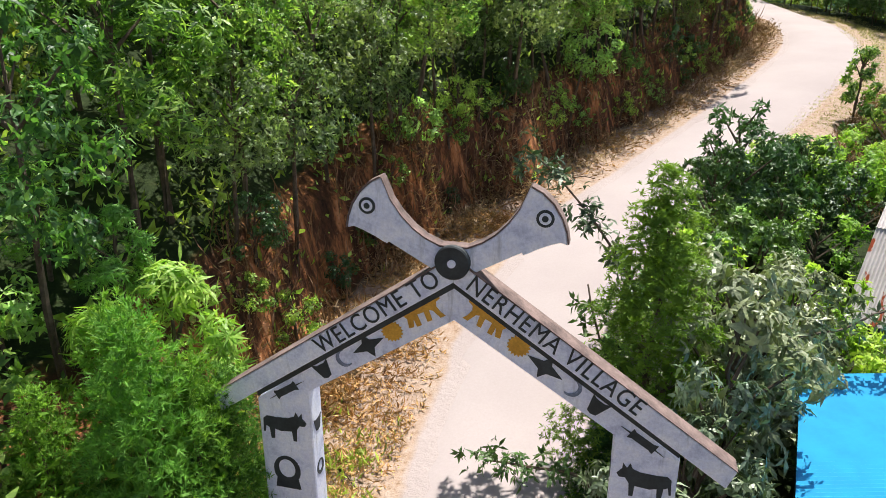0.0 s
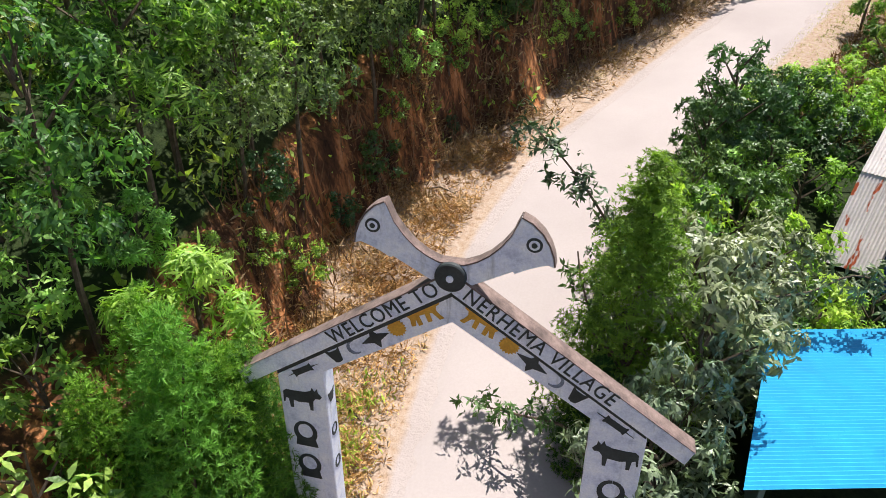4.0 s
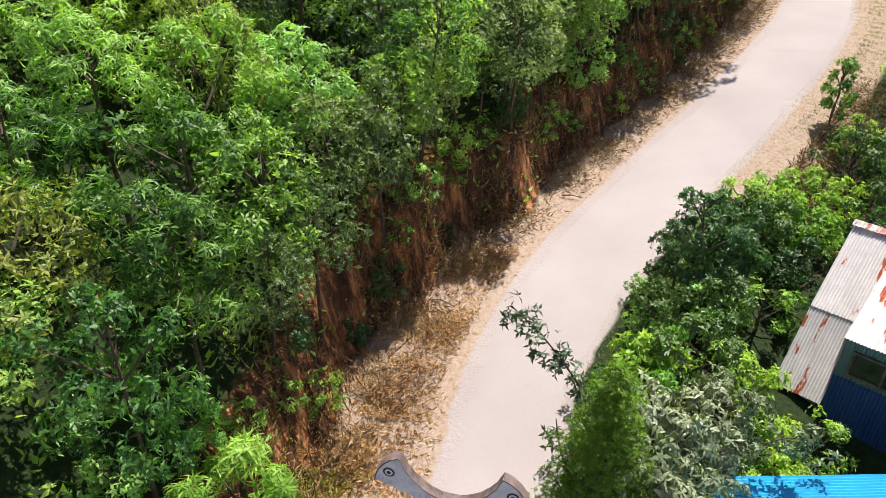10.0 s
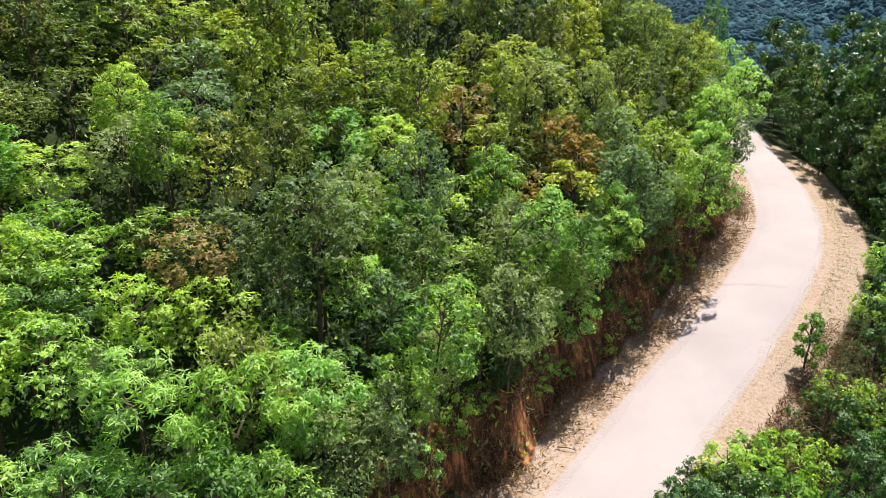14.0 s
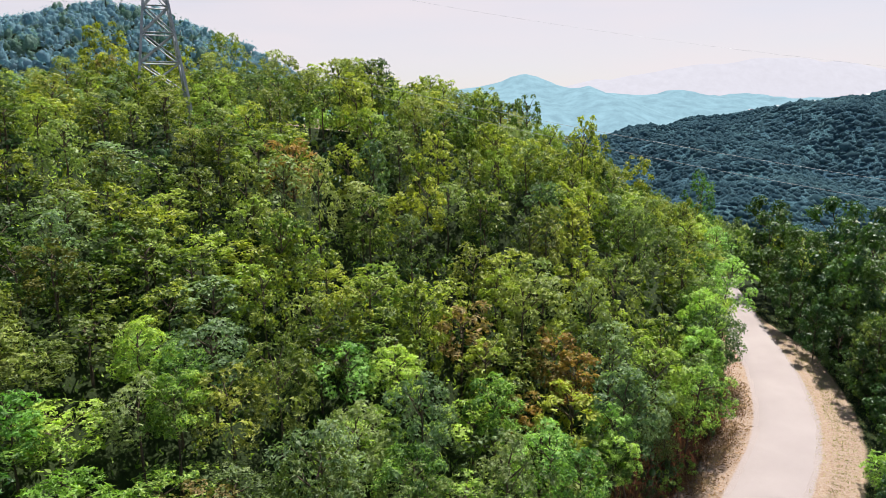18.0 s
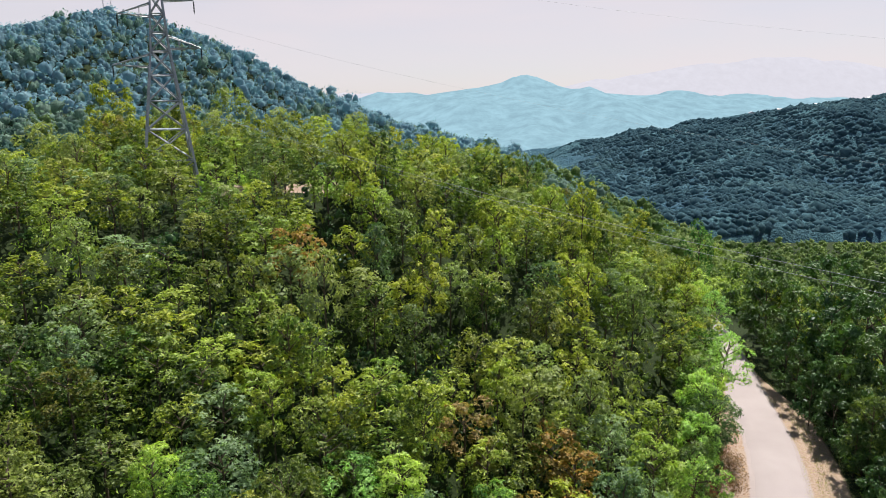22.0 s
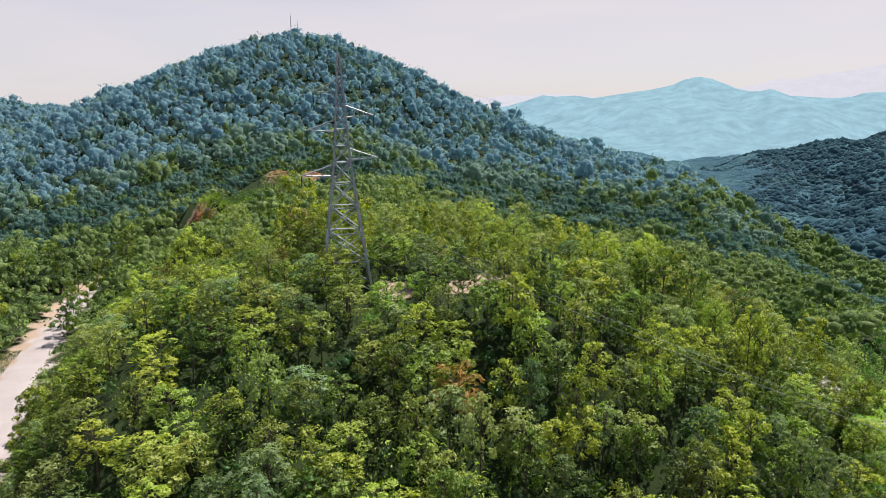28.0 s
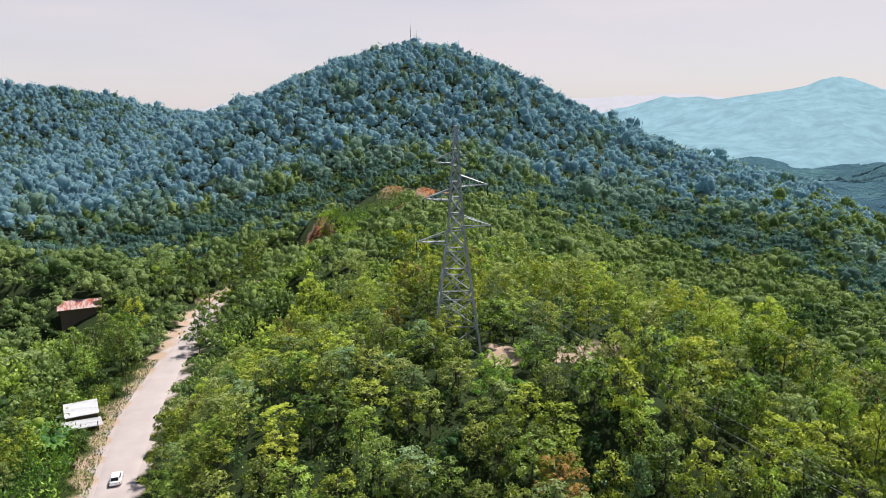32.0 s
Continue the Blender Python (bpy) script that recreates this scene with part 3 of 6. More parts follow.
def whorls(rng, clumps, count, per, leaf, width, spread=0.35, droop=0.15, inner=0, inner_size=0.5, oval=False):
    """Twig ends on a set of clumps (x, y, z, radius), each with a whorl of leaves, and some larger leaves deeper in."""
    shape = oval_quads if oval else leaf_quads
    cl = np.array(clumps, float)
    mid = np.array([cl[:, 0].mean(), cl[:, 1].mean(), cl[:, 2].min() * 0.6 + cl[:, 2].max() * 0.4])
    face = unit(cl[:, :3] - mid)
    pick = rng.choice(len(cl), count, p=cl[:, 3] ** 2 / (cl[:, 3] ** 2).sum())
    out = unit(rng.normal(size=(count, 3)) + 0.75 * face[pick] + np.array([0, 0, 0.28]))
    rad = cl[pick, 3] * (0.72 + 0.42 * rng.rand(count))
    c = cl[pick, :3] + out * rad[:, None] * np.array([1, 1, 0.85])
    ax = unit(out + np.array([0, 0, 0.25]) + 0.45 * rng.normal(size=(count, 3)))
    ref = unit(np.cross(ax, rng.normal(size=(count, 3))))
    oth = np.cross(ax, ref)
    ph = (np.arange(per)[None, :] / per + rng.rand(count, 1)) * math.tau + 0.4 * rng.normal(size=(count, per))
    way = ref[:, None] * np.cos(ph)[..., None] + oth[:, None] * np.sin(ph)[..., None] + ax[:, None] * (spread + 0.35 * rng.normal(size=(count, per)))[..., None]
    way = unit(way) + np.array([0, 0, -droop])
    way = unit(way).reshape(-1, 3)
    base = np.repeat(c, per, 0) + 0.06 * leaf * rng.normal(size=(count * per, 3))
    ln = leaf * (0.6 + 0.7 * rng.rand(count * per))
    v = [shape(base, way, np.repeat(ax, per, 0), ln, ln * width)]
    if inner:
        pick = rng.choice(len(cl), inner, p=cl[:, 3] ** 2 / (cl[:, 3] ** 2).sum())
        o = unit(rng.normal(size=(inner, 3)))
        b = cl[pick, :3] + o * (cl[pick, 3] * (0.15 + 0.5 * rng.rand(inner)))[:, None]
        w = unit(rng.normal(size=(inner, 3)))
        ln = inner_size * (0.7 + 0.6 * rng.rand(inner))
        v.append(shape(b - w * ln[:, None] * 0.5, w, o, ln, ln * 0.5))
    return np.vstack(v)


def crown_clumps(rng, height, radius, n, base=0.35):
    """Lobes set round the outside of an uneven crown: x, y, z, radius."""
    out = []
    z0 = height * (base + (1 - base) * 0.42)
    up, down = height * 0.9 - z0, z0 - height * base
    lop, turn = rng.rand() * math.tau, rng.rand() * math.tau
    for k in range(n):
        u = 1 - 1.7 * (k + 0.5) / n
        a = turn + k * 2.4 + 0.7 * rng.rand()
        f = (0.62 + 0.38 * rng.rand()) * (1 + 0.2 * math.cos(a - lop))
        q = radius * math.sqrt(max(0.0, 1 - u * u)) * f
        out.append((q * math.cos(a), q * math.sin(a), z0 + (up if u > 0 else down) * u * min(1.0, f + 0.18), radius * (0.25 + 0.17 * rng.rand())))
    return out


def trunk_mesh(rng, name, height, clumps, r=0.11, sides=6, limbs=6):
    bm = bmesh.new()
    p = Vector((0, 0, -0.6))
    k = 4
    pts = [p]
    for i in range(1, k + 1):
        p = Vector((0.12 * rng.normal() * i / k, 0.12 * rng.normal() * i / k, height * 0.82 * i / k))
        pts.append(p)
    tube(bm, pts, [r * (1 - 0.2 * i) for i in range(k + 1)], sides)
    for c in clumps[:limbs]:
        z = max(0.25 * height, c[2] - 0.8 * math.hypot(c[0], c[1]) - 0.3)
        rod(bm, (0, 0, min(z, height * 0.8)), (c[0], c[1], c[2]), r * 0.45, r * 0.15, 4)
    me = bpy.data.meshes.new(name)
    bm.to_mesh(me)
    bm.free()
    me.materials.append(M_BARK)
    return me


def tube(bm, pts, radii, n=5):
    """One round bar swept along points."""
    rings = []
    for k, q in enumerate(pts):
        way = (Vector(pts[min(k + 1, len(pts) - 1)]) - Vector(pts[max(k - 1, 0)])).to_track_quat("Z", "Y")
        rings.append([bm.verts.new(Vector(q) + way @ Vector((radii[k] * math.cos(j * math.tau / n), radii[k] * math.sin(j * math.tau / n), 0))) for j in range(n)])
    for a, b in zip(rings, rings[1:]):
        for j in range(n):
            bm.faces.new((a[j], a[(j + 1) % n], b[(j + 1) % n], b[j]))
    bm.faces.new(rings[0][::-1])
    bm.faces.new(rings[-1])
    return bm


def tree_kind(seed, height, radius, n_clumps, count, per, leaf, width, mat, spread=0.35, droop=0.15, inner=150, inner_size=0.4, base=0.35, sides=6, oval=False, fill=0.28):
    rng = np.random.RandomState(seed)
    cl = crown_clumps(rng, height, radius, n_clumps, base)
    v = whorls(rng, cl, count, per, leaf, width, spread, droop, inner, inner_size, oval=oval)
    f = leaf_faces(v, oval)
    if fill:
        cv, cf = domes(rng, cl, fill)
        f = np.vstack([f, cf + len(v)])
        v = np.vstack([v, cv])
    return dict(crown=mesh_np("crown", v, f, mat, True), trunk=trunk_mesh(rng, "trunk", height, cl, sides=sides), h=height, v=v, f=f)


def plant(kind, name, label, x, y, z, turn, size, group="", category="tree"):
    px, py, pz, k = (float(v) for v in place(x, y, z))
    ob = thing(name, label, category, pose(px, py, pz, 0, 0, turn), group)
    ob.scale = (size * k, size * k, size * k)
    for k in ("trunk", "crown"):
        if kind.get(k):
            c = new(k, kind[k])
            c.parent = ob
    return ob


NEAR = [
    (tree_kind(1, 8.0, 1.65, 20, 550, 6, 0.18, 0.38, M_LEAF_FRESH, 0.35, 0.1, 190, 0.32, base=0.36, fill=0), "broadleaf_tree", "dense green broadleaf tree on the forest slope"),
    (tree_kind(2, 8.4, 1.5, 19, 475, 7, 0.22, 0.27, M_LEAF_FRESH, 0.2, 0.3, 190, 0.32, base=0.4, fill=0), "broadleaf_tree", "tall green tree with drooping narrow leaves"),
    (tree_kind(3, 7.6, 1.75, 23, 700, 5, 0.15, 0.42, M_LEAF_GREY, 0.4, 0.0, 190, 0.32, base=0.36, fill=0), "grey_green_tree", "grey-green small-leaved tree in the forest"),
    (tree_kind(4, 8.0, 1.5, 19, 500, 7, 0.20, 0.33, M_LEAF_LIME, 0.3, 0.15, 190, 0.32, base=0.4, fill=0), "bright_green_tree", "bright yellow-green tree with whorled leaves"),
    (tree_kind(5, 7.4, 1.75, 23, 675, 5, 0.15, 0.40, M_LEAF_OLIVE, 0.4, 0.05, 190, 0.32, base=0.36, fill=0), "olive_tree", "olive-green rounded tree with fine leaves"),
    (tree_kind(6, 7.6, 1.5, 18, 475, 6, 0.18, 0.36, M_LEAF_RED, 0.4, 0.1, 190, 0.32, base=0.4, fill=0), "rust_tinged_tree", "green tree with rust-red young leaves"),
    (tree_kind(7, 8.8, 1.75, 23, 588, 6, 0.19, 0.38, M_LEAF_FRESH, 0.35, 0.1, 190, 0.32, base=0.36, fill=0), "broadleaf_tree", "broad dark-green forest tree"),
]
MID = [
    (tree_kind(11, 8.0, 1.7, 19, 362, 5, 0.22, 0.46, M_LEAF, 0.4, 0.05, 110, 0.46, 0.26, 4, fill=0), "broadleaf_tree", "green broadleaf tree on the wooded knoll"),
    (tree_kind(12, 8.6, 1.55, 18, 300, 6, 0.23, 0.42, M_LEAF, 0.3, 0.1, 110, 0.46, 0.28, 4, fill=0), "broadleaf_tree", "tall green tree on the wooded knoll"),
    (tree_kind(13, 7.6, 1.8, 20, 425, 4, 0.2, 0.52, M_LEAF_GREY, 0.4, 0.0, 110, 0.46, 0.26, 4, fill=0), "grey_green_tree", "grey-green tree on the wooded knoll"),
    (tree_kind(14, 8.2, 1.55, 18, 300, 6, 0.22, 0.44, M_LEAF_BRIGHT, 0.35, 0.05, 110, 0.46, 0.28, 4, fill=0), "bright_green_tree", "bright yellow-green tree on the wooded knoll"),
    (tree_kind(15, 7.4, 1.8, 20, 412, 4, 0.2, 0.52, M_LEAF_OLIVE, 0.4, 0.0, 110, 0.46, 0.26, 4, fill=0), "olive_tree", "olive-green tree on the wooded knoll"),
    (tree_kind(16, 8.0, 1.6, 18, 338, 5, 0.21, 0.48, M_LEAF_RED, 0.4, 0.05, 110, 0.46, 0.28, 4, fill=0), "rust_tinged_tree", "tree with rust-red young leaves on the knoll"),
]
CLOSE = [
    (tree_kind(21, 8.0, 1.7, 19, 475, 6, 0.2, 0.36, M_LEAF_FRESH, 0.35, 0.15, 190, 0.3, 0.32, oval=True, fill=0), "broadleaf_tree", "dense green broadleaf tree close to the gate"),
    (tree_kind(22, 8.4, 1.55, 18, 425, 7, 0.27, 0.2, M_LEAF_FRESH, 0.2, 0.35, 190, 0.3, 0.32, oval=True, fill=0), "broadleaf_tree", "tall green tree with drooping narrow leaves"),
    (tree_kind(23, 8.0, 1.55, 18, 425, 7, 0.23, 0.25, M_LEAF_LIME, 0.3, 0.2, 190, 0.3, 0.32, oval=True, fill=0), "bright_green_tree", "bright yellow-green tree with whorled leaves"),
    (tree_kind(24, 7.4, 1.8, 22, 575, 5, 0.16, 0.36, M_LEAF_OLIVE, 0.4, 0.05, 190, 0.3, 0.32, oval=True, fill=0), "olive_tree", "olive-green rounded tree with fine leaves"),
]
ODDS_NEAR = [0.23, 0.16, 0.19, 0.15, 0.12, 0.02, 0.13]
ODDS_MID = [0.28, 0.20, 0.17, 0.16, 0.16, 0.03]

# places kept free of trees: x, y, radius
CLEAR = [(-30.5, 78, 2.2), (15, 20.5, 5.5), (9, 9.5, 4.5), (-93, 75, 6), (-73, 63.5, 4.5), (-69, 60, 4), (-80, 72, 3.4), (-138, 112, 7), (-132, 107, 5.5)] + [(sx, sy - sr * 0.6, sr * 1.6 + (2.0 if sy > 100 else 0.0)) for sx, sy, sr, sh in SLIPS] + [(sx * 0.97, sy * 0.98 - sr * 2.0, sr * 1.2) for sx, sy, sr, sh in SLIPS] + [(-23.5, 74, 3.4), (-21.5, 69.5, 2.6), (-14.5, 82, 4.2), (-13, 77, 3.2), (-10, 83, 3), (-112, 172, 4.6), (-109.5, 167.5, 4), (-107.5, 184, 8), (-110, 192, 7), (-104, 178.5, 7), (-102, 171, 5)]


def spots(x0, x1, y0, y1, step, seed):
    r = np.random.RandomState(seed)
    X, Y = np.meshgrid(np.arange(x0, x1, step), np.arange(y0, y1, step))
    X[1::2] += step / 2
    X = X + (r.rand(*X.shape) - 0.5) * step * 0.75
    Y = Y + (r.rand(*Y.shape) - 0.5) * step * 0.75
    return X.ravel(), Y.ravel(), r


def wooded(x, y, margin=0.5):
    z, verge, bank, d, left, wv, dv = ground_z(x, y, True)
    ok = np.where(left, d > wv + margin, d > np.where(y > 52, 4.0, 99)) & (dv > 2.2)
    for cx, cy, cr in CLEAR:
        ok &= np.hypot(x - cx, y - cy) > cr
    return ok, z


def seen(x, y, left=-57, right=37):
    a = np.degrees(np.arctan2(x, y))
    return (a > left) & (a < right)


def tall(x, y):
    """How high the trees stand there."""
    h = 8.9 - 2.4 * smooth(-8, -20, x)
    return h + 0.9 * smooth(64, 70, y) * smooth(-22, -27, x)


# near forest: every tree a thing of its own
X, Y, rng = spots(-42, 46, 8, 56, 2.95, 31)
ok, Z = wooded(X, Y)
R = np.hypot(X, Y)
ok &= seen(X, Y, -46, 37) & (R < 50)
n_near = 0
for x, y, z in zip(X[ok], Y[ok], Z[ok]):
    k = rng.choice(len(NEAR), p=ODDS_NEAR)
    kind, nm, lb = NEAR[k]
    if math.hypot(x, y) < 23:
        kind, nm, lb = CLOSE[(1, 1, 0, 2, 3, 2, 1)[k]]
    elif math.hypot(x, y) > 41:
        kind, nm, lb = MID[min(k, 5)]
    ob = plant(kind, nm, lb, x, y, z, rng.rand() * 360, 1.0, "forest trees")
    wide = 0.85 + 0.45 * rng.rand()
    ob.scale = (wide, wide, float(tall(x, y)) / kind["h"] * (0.6 + 0.46 * rng.rand()))
    n_near += 1


def stuff(name, label, places, kinds, odds, rng, sizes, category="woods"):
    """Many trees joined into one mesh a material."""
    by = {}
    for x, y, z in places:
        k = rng.choice(len(kinds), p=odds)
        a, s = rng.rand() * math.tau, sizes[0] + (sizes[1] - sizes[0]) * rng.rand()
        s *= 1.45 if rng.rand() < 0.07 else 1.0
        c, n = math.cos(a) * s, math.sin(a) * s
        px, py, pz, far = place(x, y, z)
        v = kinds[k][0][0] @ np.array([[c, n, 0], [-n, c, 0], [0, 0, s * (0.85 + 0.3 * rng.rand())]]) * far + np.array([px, py, pz])
        by.setdefault(kinds[k][1], []).append((v, kinds[k][0][1]))
    for m, vs in by.items():
        shift = np.cumsum([0] + [len(v) for v, f in vs])
        tagged(new(name, mesh_np(name, np.vstack([v for v, f in vs]), np.vstack([f + s for (v, f), s in zip(vs, shift)]), m, True)), label, category, kind="stuff")


# the knoll beyond
X, Y, rng = spots(-130, 75, 30, 135, 3.4, 32)
ok, Z = wooded(X, Y)
R = np.hypot(X, Y)
ok &= seen(X, Y) & (R >= 50) & (R < 106) & ~((X < -60) & (Y < 45)) & (rng.rand(len(X)) > 0.1)
xs, ys, zs = X[ok], Y[ok], Z[ok]
order = np.argsort(np.hypot(xs, ys))
singles = max(80, 420 - n_near)
for i in order[:singles]:
    k = rng.choice(len(MID), p=ODDS_MID)
    kind, nm, lb = MID[k]
    ob = plant(kind, nm, lb, xs[i], ys[i], zs[i], rng.rand() * 360, 1.0, "forest trees")
    wide = 0.85 + 0.4 * rng.rand()
    ob.scale = (ob.scale.x * wide, ob.scale.y * wide, ob.scale.z * float(tall(xs[i], ys[i])) / kind["h"] * (0.66 + 0.4 * rng.rand()))
rest = order[singles:]
mats = [M_LEAF, M_LEAF, M_LEAF_GREY, M_LEAF_BRIGHT, M_LEAF_OLIVE, M_LEAF_RED]
stuff("woods_on_knoll", "dense mixed green woods covering the knoll", np.stack([xs, ys, zs], 1)[rest], [((k[0]["v"], k[0]["f"]), m) for k, m in zip(MID, mats)], ODDS_MID, rng, (0.75, 1.25))


def far_crown(seed, h, r, lumps, rings, seg, loose, size, fill=0.74):
    """A distant crown: several uneven leafy domes with ragged sprays on them."""
    g = np.random.RandomState(seed)
    cl, out = [], []
    for k in range(lumps):
        a = k * 2.4 + g.rand()
        q = 0.0 if k == 0 else r * (0.34 + 0.42 * g.rand())
        cl.append((q * math.cos(a), q * math.sin(a), h * (0.72 if k == 0 else 0.28 + 0.4 * g.rand()), r * (0.46 if k == 0 else 0.26 + 0.18 * g.rand())))
        c, lr = np.array(cl[-1][:3]), cl[-1][3]
        o = unit(g.normal(size=(loose, 3)) + np.array([0, 0, 0.45]))
        w = unit(np.cross(o, g.normal(size=(loose, 3))) + 0.55 * g.normal(size=(loose, 3)))
        ln = size * (0.6 + 0.8 * g.rand(loose))
        at0 = c + o * lr * (0.65 + 0.5 * g.rand(loose, 1)) - w * ln[:, None] * 0.5
        out.append(leaf_quads(at0, w, unit(o + 0.5 * g.normal(size=(loose, 3))), ln, ln * 0.6, 0.12))
    v = np.vstack(out)
    cv, cf = domes(g, cl, fill, rings, seg)
    return np.vstack([v, cv]), np.vstack([quads(len(v) // 4), cf + len(v)])


# low growth that closes the canopy between the trees on the knoll, mostly in dark leaf that paints the gap shade
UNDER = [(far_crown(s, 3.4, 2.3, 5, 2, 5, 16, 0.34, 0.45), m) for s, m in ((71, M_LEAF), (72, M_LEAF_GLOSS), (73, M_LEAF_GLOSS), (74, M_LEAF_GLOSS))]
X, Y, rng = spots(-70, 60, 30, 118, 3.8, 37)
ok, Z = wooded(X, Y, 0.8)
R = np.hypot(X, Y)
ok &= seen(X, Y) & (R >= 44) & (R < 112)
stuff("thicket_on_knoll", "leafy thicket filling the gaps between trees on the knoll, dark to paint their shade", np.stack([X, Y, Z], 1)[ok], UNDER, [0.3, 0.3, 0.2, 0.2], rng, (0.4, 0.8), "thicket")


# the long slope, the shoulder and the summit: painted-in haze turns the woods from green to blue-green
def far_kinds(r, mats_, *shape):
    return [(far_crown(41 + k, 1.3 * r, r, *shape), m) for k, m in enumerate(mats_)]


X1, Y1, rng = spots(-290, 150, 40, 330, 4.7, 33)
ok1, Z1 = wooded(X1, Y1)
R1 = np.hypot(X1, Y1)
ok1 &= seen(X1, Y1, -61, 40) & (R1 >= 106) & (R1 < 290) & (rng.rand(len(X1)) > 0.06)
X2, Y2, rng = spots(-900, 250, 120, 720, 7.4, 34)
Z2 = ground_z(X2, Y2)
R2 = np.hypot(X2, Y2)
hidden = (R2 > 540) & (np.abs(np.degrees(np.arctan2(X2, Y2)) + 23.7) < 12)
ok2 = seen(X2, Y2, -61, 30) & (R2 >= 290) & (X2 < 70) & (Z2 > -20) & (R2 < 780) & ~hidden
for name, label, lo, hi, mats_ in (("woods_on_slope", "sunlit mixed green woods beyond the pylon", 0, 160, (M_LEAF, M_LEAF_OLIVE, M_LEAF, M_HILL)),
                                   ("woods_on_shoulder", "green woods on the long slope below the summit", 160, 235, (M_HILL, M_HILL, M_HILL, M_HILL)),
                                   ("woods_below_summit", "woods climbing towards the summit, coloured blue-green for haze", 235, 325, (M_HILL2, M_HILL2, M_HILL2, M_HILL)),
                                   ("woods_on_summit", "woods on the cone-shaped summit with blue-green haze in their colour", 325, 9999, (M_PEAK, M_PEAK, M_PEAK, M_HILL2))):
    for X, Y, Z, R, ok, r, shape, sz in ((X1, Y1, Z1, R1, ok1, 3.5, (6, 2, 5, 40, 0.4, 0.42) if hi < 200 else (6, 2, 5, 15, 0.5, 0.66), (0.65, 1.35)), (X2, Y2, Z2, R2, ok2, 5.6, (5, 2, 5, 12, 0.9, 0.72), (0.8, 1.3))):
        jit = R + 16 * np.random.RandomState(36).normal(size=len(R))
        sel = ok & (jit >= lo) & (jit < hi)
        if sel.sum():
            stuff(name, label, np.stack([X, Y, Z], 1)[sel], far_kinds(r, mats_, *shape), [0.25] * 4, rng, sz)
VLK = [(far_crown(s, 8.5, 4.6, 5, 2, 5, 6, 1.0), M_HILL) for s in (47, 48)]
X, Y, rng = spots(30, 330, 95, 480, 8.2, 35)
Z = ground_z(X, Y)
R = np.hypot(X, Y)
ok = seen(X, Y, 5, 41) & (R > 125) & ((R >= 300) | (X > 150)) & (Z < 30)
stuff("woods_in_valley", "green woods falling away into the valley", np.stack([X, Y, Z], 1)[ok], VLK, [0.5, 0.5], rng, (0.7, 1.3))

# ---- gate ----
GATE = pose(0.167, 9.415, 5.413, 0, 0, -14.39)
gate = thing("village_gate", "weathered blue-white concrete village gate with crossed horns over the road", "gate", GATE)
gate_foot = -2.15 - 5.413


def slab(name, outline, y0, y1, mat, parent, label="", bevel=0.0):
    bm = prism(bmesh.new(), outline, y0, y1)
    if bevel:
        bmesh.ops.bevel(bm, geom=[e for e in bm.edges], offset=bevel, segments=1, affect="EDGES")
    return part(name, bm, mat, parent, label)


def mirror(o):
    return [(-x, z) for x, z in o][::-1]


HORN = [(0.0, 0.2), (-0.2, 0.2), (-0.42, 0.3), (-0.6, 0.43), (-0.78, 0.62), (-0.93, 0.84), (-1.0, 1.02), (-1.06, 1.16), (-1.22, 1.08), (-1.38, 0.93), (-1.5, 0.74), (-1.57, 0.55),
        (-1.6, 0.38), (-1.5, 0.41), (-1.36, 0.36), (-1.2, 0.29), (-1.06, 0.21), (-0.99, 0.18), (-0.98, 0.22), (-0.8, 0.12), (-0.55, -0.02), (-0.3, -0.16), (0.0, -0.2)]
M_LETTER = M_PAINT_DARK
M_MOSS = plain("mossy_weathered_edge", (0.07, 0.05, 0.045), (0.24, 0.17, 0.15), 3, 0.95, fine=25, bumps=0.5)
